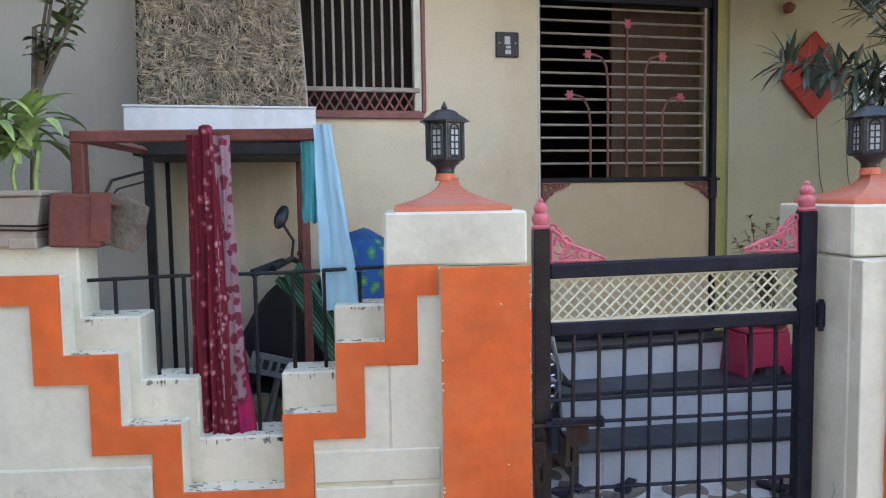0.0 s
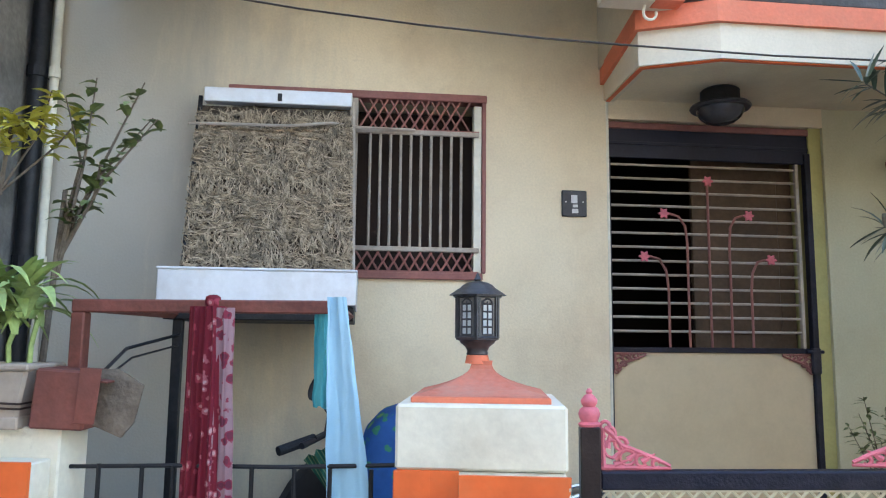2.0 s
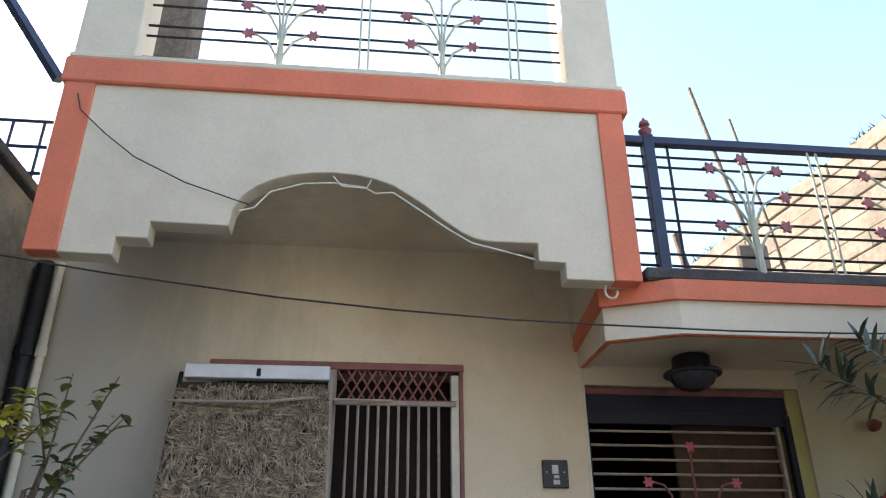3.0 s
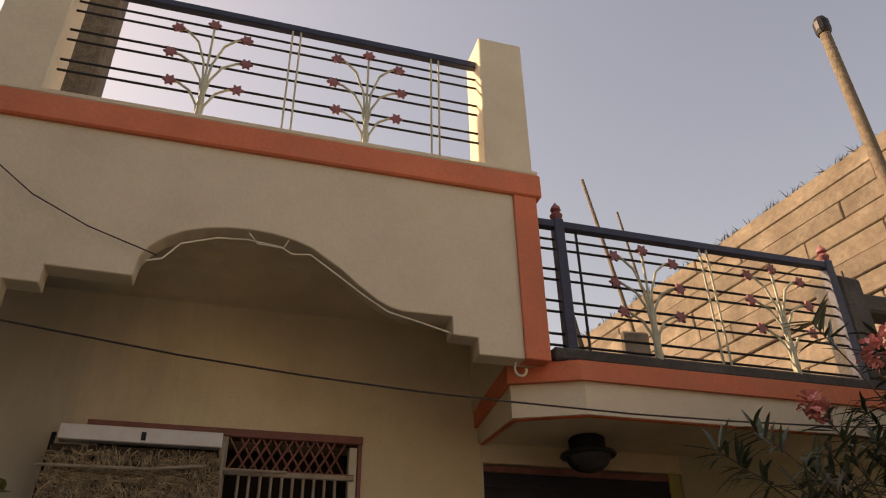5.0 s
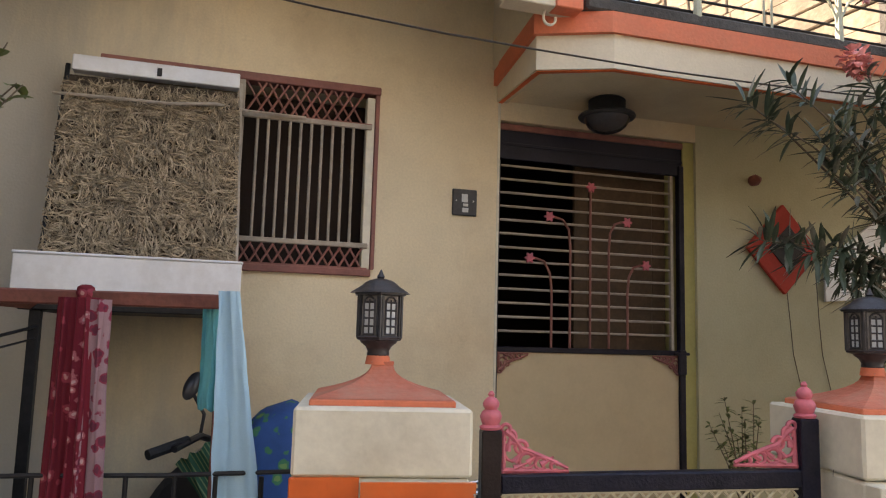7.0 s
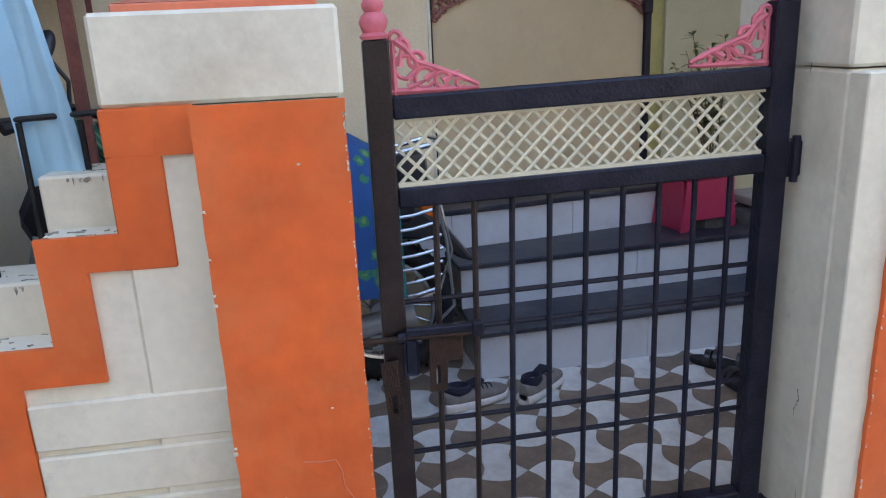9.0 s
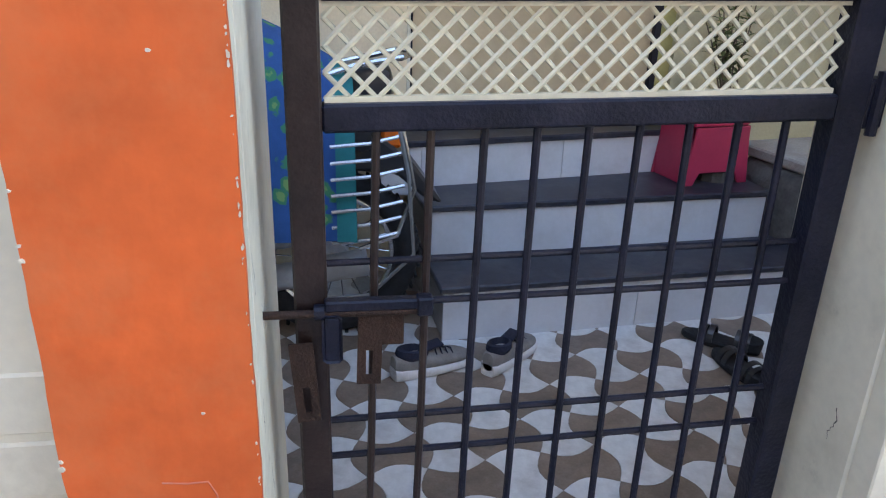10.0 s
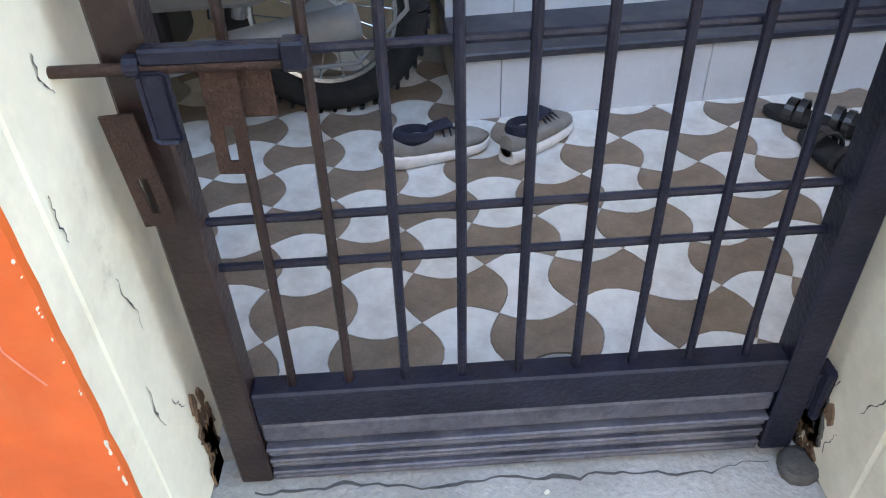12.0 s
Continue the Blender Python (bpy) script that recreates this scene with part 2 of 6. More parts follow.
def merge(bm, own):
    if bm is None:
        return own
    tmp = bpy.data.meshes.new("tmp")
    own.to_mesh(tmp)
    own.free()
    bm.from_mesh(tmp)
    bpy.data.meshes.remove(tmp)
    return bm


def prism(points, axis, a, b, bm=None, bev=0.0):
    """A plane outline pushed from a to b along an axis; outline is (x, z) for y, (x, y) for z, (y, z) for x."""
    own = bmesh.new()
    def at(p, d):
        return {"y": (p[0], d, p[1]), "z": (p[0], p[1], d), "x": (d, p[0], p[1])}[axis]
    va = [own.verts.new(at(p, a)) for p in points]
    vb = [own.verts.new(at(p, b)) for p in points]
    own.faces.new(va)
    own.faces.new(vb[::-1])
    k = len(points)
    for i in range(k):
        own.faces.new((va[i], vb[i], vb[(i + 1) % k], va[(i + 1) % k]))
    if bev:
        bmesh.ops.recalc_face_normals(own, faces=own.faces[:])
        bmesh.ops.bevel(own, geom=own.edges[:], offset=bev, segments=1, affect="EDGES")
    return merge(bm, own)


def tube(path, r, n=8, bm=None, r_end=None, cap=True):
    """A round bar along a list of places."""
    bm = bm or bmesh.new()
    pts = [Vector(p) for p in path]
    rings = []
    up = None
    for i, p in enumerate(pts):
        d = (pts[min(i + 1, len(pts) - 1)] - pts[max(i - 1, 0)]).normalized()
        if up is None or abs(up.dot(d)) > 0.95:
            up = Vector((0, 0, 1)) if abs(d.z) < 0.9 else Vector((1, 0, 0))
        s = d.cross(up).normalized()
        up = s.cross(d).normalized()
        rr = r if r_end is None else r + (r_end - r) * i / (len(pts) - 1)
        rings.append([bm.verts.new(p + (s * math.cos(a) + up * math.sin(a)) * rr) for a in (2 * math.pi * k / n for k in range(n))])
    for a, b in zip(rings, rings[1:]):
        for k in range(n):
            bm.faces.new((a[k], a[(k + 1) % n], b[(k + 1) % n], b[k]))
    if cap:
        bm.faces.new(rings[0][::-1])
        bm.faces.new(rings[-1])
    return bm


def lathe(profile, cx, cy, n=20, bm=None, turn=0.0):
    """A turned body about the upright through cx, cy; profile rows are (radius, z)."""
    bm = bm or bmesh.new()
    rings = [[bm.verts.new((cx + r * math.cos(turn + 2 * math.pi * k / n), cy + r * math.sin(turn + 2 * math.pi * k / n), z)) for k in range(n)] for r, z in profile]
    for a, b in zip(rings, rings[1:]):
        for k in range(n):
            bm.faces.new((a[k], a[(k + 1) % n], b[(k + 1) % n], b[k]))
    bm.faces.new(rings[0][::-1])
    bm.faces.new(rings[-1])
    return bm


def arc(c, r, a0, a1, n, plane="xz"):
    out = []
    for i in range(n + 1):
        a = radians(a0 + (a1 - a0) * i / n)
        out.append((c[0] + r * math.cos(a), c[1], c[2] + r * math.sin(a)) if plane == "xz" else (c[0] + r * math.cos(a), c[1] + r * math.sin(a), c[2]))
    return out


def blossom(c, r, depth=0.006, petals=6):
    pts = []
    for i in range(petals * 4):
        a = 2 * math.pi * i / (petals * 4)
        pts.append((c[0] + r * (0.78 + 0.24 * math.cos(a * petals)) * math.cos(a), c[2] + r * (0.78 + 0.24 * math.cos(a * petals)) * math.sin(a)))
    return prism(pts, "y", c[1] - depth, c[1] + depth)


def wobble(bm, amount, scale, seed=0.0):
    for v in bm.verts:
        v.co += Vector(noise.noise_vector(v.co * scale + Vector((seed, seed, seed)))) * amount
    return bm


# The house stands turned against the gate line.
HOUSE = pose(0, 1.74, 0, 0, 0, 10)

# ---- setting: ground, front wall, pillars ----
ground = link("ground", wobble(box(-60, 60, -60, 60, -0.3, 0.0), 0, 1), M_CONCRETE)
tagged(ground, "grey cracked concrete lane and ground before the gate", "ground", kind="structure")

WALL_Y = -0.155
STEP_X = (-1.505, -1.352, -1.184, -0.890, -0.732, -0.575)
STEP_Z = (1.272, 1.040, 0.828, 0.624, 0.848, 1.054, 1.275)
INNER_X = (-1.486, -1.318, -1.154, -0.905, -0.742, -0.588)
INNER_Z = (1.347, 1.134, 0.942, 0.756, 0.950, 1.151, 1.330)
BAND_X = (-1.586, -1.435, -1.265, -0.804, -0.650, -0.493)
BAND_Z = (1.187, 0.956, 0.746, 0.540, 0.771, 0.987, 1.190)


def zigzag(lo, xs, zs, x_end):
    """A stepped outline from left to right."""
    pts = [(lo, zs[0])]
    for i, x in enumerate(xs):
        pts += [(x, zs[i]), (x, zs[i + 1])]
    return pts + [(x_end, zs[-1])]


wall_front = tagged(new("wall_front"), "cream stepped garden wall edged with an orange zigzag band", "wall", kind="structure")
top = zigzag(-3.2, STEP_X, STEP_Z, -0.425)
body = [(-3.2, 0.0)] + [(x, z - 0.004) for x, z in top] + [(-0.425, 0.0)]
part("wall_body", prism(body, "y", WALL_Y + 0.012, WALL_Y + 0.10, bev=0.004), M_WHITEWALL, wall_front)
# the raised inner leaf of the wall
inner = [(-3.2, 0.0)] + zigzag(-3.2, INNER_X, INNER_Z, -0.5) + [(-0.5, 0.0)]
part("wall_inner", prism(inner, "y", WALL_Y + 0.10, WALL_Y + 0.24, bev=0.005), M_WHITEWALL, wall_front)
# orange band, which follows the steps
band = zigzag(-3.2, STEP_X, STEP_Z, -0.428) + zigzag(-3.2, BAND_X, BAND_Z, -0.428)[::-1]
part("orange_band", prism(band, "y", WALL_Y, WALL_Y + 0.0125), M_ORANGE, wall_front, "orange painted zigzag band with chipped edges")
for z0, z1, x0, x1 in ((0.53, 0.710, -3.2, -1.268), (0.30, 0.515, -3.2, -0.43), (0.0, 0.285, -3.2, -0.43), (0.638, 0.735, -0.802, -0.43), (0.53, 0.624, -0.802, -0.43)):
    part("plaster_course", box(x0, x1, WALL_Y - 0.0, WALL_Y + 0.02, z0, z1, 0.004), M_WHITEWALL, wall_front)
# two outer bays of wall beyond the right pillar
wall_right = tagged(new("wall_right"), "cream garden wall with an orange band beyond the gate pillar", "wall", kind="structure")
part("wall_body", box(1.22, 4.6, WALL_Y + 0.012, WALL_Y + 0.24, 0, 1.20, 0.006), M_WHITEWALL, wall_right)
part("orange_band", box(1.22, 4.6, WALL_Y, WALL_Y + 0.25, 1.1, 1.204, 0.004), M_ORANGE, wall_right)


def gate_pillar(name, x0, x1, px0, px1, mirror):
    p = tagged(new(name), "cream square gate pillar with orange front panel and pyramid cap", "pillar", kind="structure")
    part("shaft", wobble(box(x0, x1, -0.15, 0.27 if mirror else 0.045, 0, 1.272, 0.008), 0.002, 5), M_WHITEWALL, p)
    part("head_block", box(x0 - 0.003, x1 + 0.003, -0.153, 0.273, 1.275, 1.432, 0.007), M_WHITEWALL, p)
    part("plinth", box(px0 + 0.002 if mirror else x0 + 0.001, px1 - 0.002 if mirror else x1 - 0.001, -0.204, -0.148, 0, 1.268, 0.003), M_WHITEWALL, p)
    bm = bmesh.new()
    bmesh.ops.create_grid(bm, x_segments=10, y_segments=40, size=1)
    for v in bm.verts:
        a, b = v.co.x, v.co.y
        edge = 0.003 * noise.noise(Vector((a * 3, b * 14, 1.7))) if abs(a) > 0.95 else 0
        v.co = Vector(((px0 + px1) / 2 + a * (px1 - px0) / 2 + edge, -0.216 + 0.0015 * noise.noise(Vector((a * 2, b * 9, 0))), 0.638 + b * 0.638))
    ext = bmesh.ops.extrude_face_region(bm, geom=bm.faces[:])
    for v in ext["geom"]:
        if isinstance(v, bmesh.types.BMVert):
            v.co.y = -0.2035
    part("front_panel", bm, M_ORANGE, p, "orange painted front panel with worn edges")
    if mirror:
        part("side_band", box(x0 - 0.006, x0 + 0.085, -0.1555, -0.14, 1.19, 1.2745, 0.003), M_ORANGE, p)
        part("side_stem", box(x0 - 0.006, x0 + 0.09, -0.1553, -0.14, 0.985, 1.192, 0.003), M_ORANGE, p)
    cx, cy = (x0 + x1) / 2 - 0.002, 0.065
    part("cap_slab", box(cx - 0.175, cx + 0.175, cy - 0.175, cy + 0.175, 1.430, 1.447, 0.003), M_ORANGE_TRIM, p)
    prof = []
    for i in range(9):
        k = i / 8
        prof.append((0.242 * (1 - k) ** 2.1 + 0.042 * k, 1.448 + 0.085 * k))
    part("cap", lathe(prof, cx, cy, 4, turn=math.pi / 4), M_CAP, p, "faded orange pyramid cap")
    part("cap_neck", lathe([(0.034, 1.525), (0.030, 1.545), (0.028, 1.548)], cx - 0.012, cy, 16), M_ORANGE_TRIM, p, smooth=True)
    return cx - 0.012, cy


LP = gate_pillar("pillar_left", -0.581, -0.169, -0.425, -0.167, True)
RP = gate_pillar("pillar_right", 0.822, 1.235, 0.905, 1.24, False)


M_PANE = mat("smoky_lantern_glass", (0.20, 0.19, 0.18), 0.12, var=0.3, scale=14, bump=0.05, spec=0.6)


def lantern(cx, cy):
    z = 1.545
    t = thing("pillar_lantern", "black iron six-sided lantern with frosted panes on a gate pillar", "lamp", pose(cx, cy, z), group="gate pillar lanterns")
    part("neck", lathe([(0.026, 0.0), (0.030, 0.006), (0.028, 0.014), (0.034, 0.026), (0.047, 0.036), (0.050, 0.042)], 0, 0, 14), M_LANTERN, t, smooth=True)
    part("base", lathe([(0.050, 0.040), (0.066, 0.044), (0.068, 0.051), (0.058, 0.053)], 0, 0, 6, turn=math.pi / 6), M_LANTERN, t)
    lo, hi, rad = 0.049, 0.163, 0.0645
    for k in range(6):
        a = 2 * math.pi * (k + 0.5) / 6
        b = 2 * math.pi * (k + 1.5) / 6
        p0, p1 = Vector((rad * math.cos(a), rad * math.sin(a), 0)), Vector((rad * math.cos(b), rad * math.sin(b), 0))
        def at(s, h, out=1.0):
            return p0.lerp(p1, s) * out + Vector((0, 0, lo + (hi - lo) * h))
        part("post", tube([at(0, 0), at(0, 1)], 0.0048, 6), M_LANTERN, t)
        def sheet_of(s0, s1, h0, h1, out):
            bm = bmesh.new()
            bm.faces.new([bm.verts.new(v) for v in (at(s0, h0, out), at(s1, h0, out), at(s1, h1, out), at(s0, h1, out))])
            ext = bmesh.ops.extrude_face_region(bm, geom=bm.faces[:])
            bmesh.ops.scale(bm, vec=(0.96, 0.96, 1), verts=[g for g in ext["geom"] if isinstance(g, bmesh.types.BMVert)])
            return bm
        pane = part("pane", sheet_of(0.05, 0.95, 0.02, 0.98, 0.97), M_PANE, t, "smoky glass pane")
        part("frosted_light", sheet_of(0.26, 0.74, 0.10, 0.80, 0.985), M_GLASSPALE, pane, "frosted white pane")
        bars = bmesh.new()
        for s in (0.26, 0.5, 0.74):
            tube([at(s, 0.08), at(s, 0.86)], 0.0026, 5, bars)
        for h in (0.08, 0.26, 0.44, 0.62, 0.80):
            tube([at(0.24, h), at(0.76, h)], 0.0026, 5, bars)
        tube([at(0.5 + 0.22 * math.cos(radians(w)), 0.80 + 0.13 * math.sin(radians(w))) for w in range(0, 181, 30)], 0.003, 5, bars)
        for s in (0.10, 0.90):
            tube([at(s, 0), at(s, 1)], 0.0040, 4, bars)
        for h in (0.01, 0.99):
            tube([at(0, h), at(1, h)], 0.0045, 4, bars)
        part("glazing_grid", bars, M_LANTERN, pane)
    part("collar", lathe([(0.062, 0.158), (0.076, 0.161), (0.077, 0.167), (0.062, 0.171)], 0, 0, 6, turn=math.pi / 6), M_LANTERN, t)
    part("roof", lathe([(0.080, 0.166), (0.066, 0.176), (0.050, 0.186), (0.042, 0.194), (0.030, 0.201), (0.012, 0.205)], 0, 0, 18), M_LANTERN, t, smooth=True)
    part("finial", lathe([(0.006, 0.203), (0.011, 0.210), (0.007, 0.217), (0.004, 0.224), (0.001, 0.230)], 0, 0, 10), M_LANTERN, t, smooth=True)
    return t


def flake(parent, x, y, z, size, face, seed, material, tall=0.75):
    """A small ragged flake on an upright face: 'y' faces the lane, 'x' faces the gateway."""
    r = random.Random(seed)
    pts = []
    for k in range(9):
        a = 2 * math.pi * k / 9
        q = size * r.uniform(0.35, 1.0)
        pts.append((q * math.cos(a), q * tall * math.sin(a)))
    if face == "y":
        bm = prism([(x + a, z + b) for a, b in pts], "y", y - 0.0016, y + 0.002)
    else:
        bm = prism([(y + a, z + b) for a, b in pts], "x", x - 0.0016, x + 0.002)
    part("paint_flake", bm, material, parent)


M_STAIN = mat("rusty_plaster_stain", (0.17, 0.105, 0.062), 0.95, var=0.5, scale=25, fine=120, bump=0.5)


def hairline(parent, plane, at, start, length, seed, width=0.0016):
    """A thin wandering crack on a plane x = at or y = at."""
    r = random.Random(seed)
    bm = bmesh.new()
    a, z = start
    rows = []
    for k in range(14):
        w = width * (0.3 + r.random()) * (1 - abs(k / 13 - 0.5))
        for_pts = []
        for s in (-w, w):
            for_pts.append(bm.verts.new((at, a + s, z) if plane == "x" else (a + s, at, z)))
        rows.append(for_pts)
        a += r.gauss(0.0012, 0.0024)
        z -= length / 13
    for p, q in zip(rows, rows[1:]):
        bm.faces.new((p[0], p[1], q[1], q[0]))
    part("hairline_crack", bm, M_DARKCONC, parent)


for side, xe, xf in (("pillar_left", -0.170, 1), ("pillar_right", 0.908, -1)):
    pil = bpy.data.objects[side]
    rr = random.Random(17)
    for k in range(70):
        z = 0.05 + 1.22 * (0.5 + 0.5 * math.sin(k * 1.7 + 0.6 * math.sin(k * 0.9))) + rr.gauss(0, 0.04)
        flake(pil, xe + xf * rr.uniform(-0.0005, 0.0012), -0.217, min(1.25, max(0.05, z)), rr.choice((0.0008, 0.0011, 0.0014, 0.0019, 0.0025)), "y", 100 + k, M_WHITEWALL, rr.choice((0.8, 1.5, 2.5, 4.0)))
    for k in range(5):
        flake(pil, xe - xf * rr.uniform(0.02, 0.23), -0.217, rr.uniform(0.1, 1.2), rr.uniform(0.002, 0.0055), "y", 300 + k, M_WHITEWALL)
    for k in range(6):
        flake(pil, xe - xf * 0.253, -0.217, rr.uniform(0.2, 1.25), rr.uniform(0.003, 0.008), "y", 400 + k, M_WHITEWALL)
for k, (y, z, ln) in enumerate(((-0.13, 0.66, 0.06), (-0.07, 0.50, 0.10), (-0.10, 0.34, 0.09), (-0.05, 0.26, 0.05), (-0.15, 0.9, 0.07), (-0.06, 0.78, 0.05))):
    hairline(bpy.data.objects["pillar_left"], "x", -0.1668, (y, z), ln, k)
for k, (y, z, ln) in enumerate(((-0.09, 0.55, 0.07), (-0.12, 0.30, 0.10), (-0.03, 0.2, 0.08), (-0.07, 0.12, 0.06), (-0.04, 1.38, 0.12))):
    hairline(bpy.data.objects["pillar_right"], "x", 0.8195, (y, z), ln, 20 + k)
rr = random.Random(31)
for k in range(46):
    z = 0.01 + 0.17 * rr.random() ** 2.0
    flake(bpy.data.objects["pillar_left"], -0.1668, rr.uniform(-0.012, 0.042), z, rr.uniform(0.008, 0.024), "x", 500 + k, M_STAIN, rr.uniform(0.9, 2.4))
for k in range(46):
    z = 0.01 + 0.15 * rr.random() ** 1.4
    flake(bpy.data.objects["pillar_right"], 0.8195, rr.uniform(-0.042, 0.028), z, rr.uniform(0.007, 0.022), "x", 600 + k, M_STAIN if k % 3 else M_DARKCONC, rr.uniform(0.8, 1.8))
part("scratch", tube([(x + 0.003 * math.sin(z * 190), -0.2163, z + 0.003 * math.sin(x * 170)) for x, z in ((-0.298, 0.591), (-0.263, 0.588), (-0.236, 0.589), (-0.231, 0.567), (-0.228, 0.532), (-0.217, 0.502), (-0.201, 0.479))], 0.0014, 5), M_CAP, bpy.data.objects["pillar_left"], "long faded scratch in the orange paint")

def grime(parent, x0, x1, y0, y1, z, seed):
    """Ragged dark mould lying along a tread and creeping down its front edge."""
    r = random.Random(seed)
    for k in range(int(15 * (x1 - x0) / 0.15)):
        a = x0 + (x1 - x0) * (r.random() ** 1.6 if seed % 2 else 1 - r.random() ** 1.6)
        q = r.choice((0.002, 0.003, 0.004, 0.007, 0.014))
        pts = [(a + q * r.uniform(0.4, 1.6) * math.cos(w), r.uniform(y0, y1) * 0.3 + y0 * 0.7 + q * r.uniform(0.3, 0.8) * math.sin(w)) for w in (0.0, 0.9, 1.8, 2.7, 3.6, 4.5, 5.4)]
        yc = r.uniform(y0 + 0.01, y1)
        pts = [(px, yc + (py - y0) * 0.25) for px, py in pts]
        part("mould_spot", prism(pts, "z", z - 0.002, z + 0.0012), M_MOULD, parent)
        if r.random() < 0.5:
            h = r.uniform(0.003, 0.016)
            pts = [(a + q * 0.7 * r.uniform(0.4, 1.4) * math.cos(w), z - 0.006 - h * 0.5 + h * r.uniform(0.3, 1.0) * math.sin(w)) for w in (0.0, 0.9, 1.8, 2.7, 3.6, 4.5, 5.4)]
            part("mould_spot", prism(pts, "y", y0 - 0.0012, y0 + 0.002), M_MOULD, parent)


M_MOULD = mat("dark_mould", (0.36, 0.34, 0.28), 0.95, var=0.5, scale=60, bump=0.3)
for k in range(5):
    grime(wall_front, INNER_X[k] + 0.004, INNER_X[k + 1] - 0.004, WALL_Y + 0.10, WALL_Y + 0.22, INNER_Z[k + 1], k * 2 + (1 if k < 2 else 0))
    grime(wall_front, STEP_X[k] + 0.01, STEP_X[k + 1] - 0.01, WALL_Y + 0.012, WALL_Y + 0.09, STEP_Z[k + 1] - 0.003, k * 2 + 11)

lamp_one = lantern(*LP)
copy_thing(lamp_one, pose(RP[0], RP[1], 1.545, 0, 0, 8))

# unseen wall added behind the camera: closes the place, blocks low sky, bounces light
wall_opposite = tagged(link("wall_opposite", box(-14, 14, -6.6, -6.3, 0, 5.6), M_BOUNCEWALL), "unseen plain cream wall added across the lane to block sky and bounce light", "wall", kind="structure")

# ---- house shell ----
wall_house = tagged(new("wall_house"), "cream plastered house wall with a barred window and grille door", "wall", kind="structure")
wall_house.matrix_basis = HOUSE
WU0, WU1, WZ0, WZ1 = -1.65, -0.405, 1.90, 2.79
DU0, DU1, DZ0, DZ1 = 0.255, 1.442, 0.63, 2.74
TH = 0.23
for u0, u1, z0, z1 in ((-2.55, WU0, 0, 3.62), (WU0, WU1, 0, WZ0), (WU0, WU1, WZ1, 3.62), (WU1, DU0, 0, 3.62)):
    part("wall_panel", box(u0, u1, 0, TH, z0, z1), M_CREAM, wall_house)
bm = box(DU0, DU1, 0, TH, DZ1, 3.0)
part("door_sill_wall", box(DU0, DU1, 0.013, TH, 0, DZ0 - 0.02), M_CREAM, wall_house)
part("door_head", bm, M_CREAM, wall_house)
part("wall_right_of_door", box(DU1, 5.2, 0, TH, 0, 3.0), M_SIDE, wall_house, "greenish cream plaster beside the door")
part("door_jamb", box(DU1 - 0.070, DU1, 0.022, TH, DZ0, DZ1), M_OLIVE, wall_house, "olive painted door reveal")
part("corner_bead", box(DU0 - 0.012, DU0 + 0.002, -0.004, 0.05, 0.5, 2.83, 0.002), M_WHITEWALL, wall_house)
# closing walls of the room behind, their dimness put into the dark colour
wall_back = tagged(new("wall_back"), "room walls coloured dark for shade behind the openings", "wall", kind="structure")
wall_back.matrix_basis = HOUSE
part("back", box(-2.55, 3.0, 2.4, 2.5, 0, 3.2), M_ROOMSHADE, wall_back)
part("side", box(-2.55, -2.45, TH, 2.4, 0, 3.2), M_ROOMSHADE, wall_back)
part("side", box(2.9, 3.0, TH, 2.4, 0, 3.2), M_ROOMSHADE, wall_back)
floor_in = tagged(link("floor_room", box(-2.45, 2.9, TH, 2.4, 0.55, 0.62), M_ROOMSHADE), "room floor coloured dark for shade behind the grille door", "floor", kind="structure")
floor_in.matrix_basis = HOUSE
ceil = tagged(link("ceiling_room", box(-2.45, 2.9, TH, 2.4, 3.0, 3.1), M_ROOMSHADE), "room ceiling coloured dark for shade", "ceiling", kind="structure")
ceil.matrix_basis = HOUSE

# balcony over the window: slab, stepped and arched apron, coping
balcony = tagged(new("balcony"), "cream balcony apron with a stepped arch and orange trim", "balcony", kind="structure")
balcony.matrix_basis = HOUSE
BV = -0.82
apron = [(-2.29, 4.0), (-2.29, 3.032), (-1.953, 3.025), (-1.953, 3.108), (-1.824, 3.106), (-1.824, 3.186), (-1.50, 3.180)]
for i in range(1, 11):
    # a round arch from its left foot to its crown and down to the shoulder
    a = math.pi * (1 - i / 14)
    apron.append((-1.068 + 0.432 * math.cos(a), 3.180 + 0.288 * math.sin(a) ** 0.80))
# the right shoulder runs out in a sweep
apron += [(-0.66, 3.325), (-0.58, 3.258), (-0.50, 3.200), (-0.44, 3.170), (-0.386, 3.158), (-0.153, 3.158), (-0.153, 3.072), (-0.034, 3.068), (-0.034, 2.990), (0.30, 2.988), (0.30, 4.0)]
part("apron", prism(apron, "y", BV, BV + 0.10, bev=0.004), M_PARAPET, balcony)
part("return", box(0.205, 0.298, BV + 0.10, 0.0, 3.0, 4.0, 0.003), M_PARAPET, balcony)
part("return", box(-2.288, -2.195, BV + 0.10, 0.0, 3.46, 4.0, 0.003), M_PARAPET, balcony)
part("slab", box(-2.215, 0.205, BV + 0.10, 0.0, 3.475, 3.62), M_CREAM, balcony)
part("deck", box(-2.55, 0.205, 0.0, 2.5, 3.62, 3.72), M_DARKCONC, balcony)
part("coping", box(-2.322, 0.336, BV - 0.025, BV + 0.16, 3.872, 4.010, 0.008), M_ORANGE_TRIM, balcony, "faded orange coping")
part("coping_top", box(-2.312, 0.326, BV - 0.02, BV + 0.155, 4.010, 4.040, 0.006), M_PARAPET, balcony)
part("side_trim", box(0.182, 0.306, BV - 0.014, BV + 0.07, 2.986, 3.874, 0.004), M_ORANGE_TRIM, balcony)
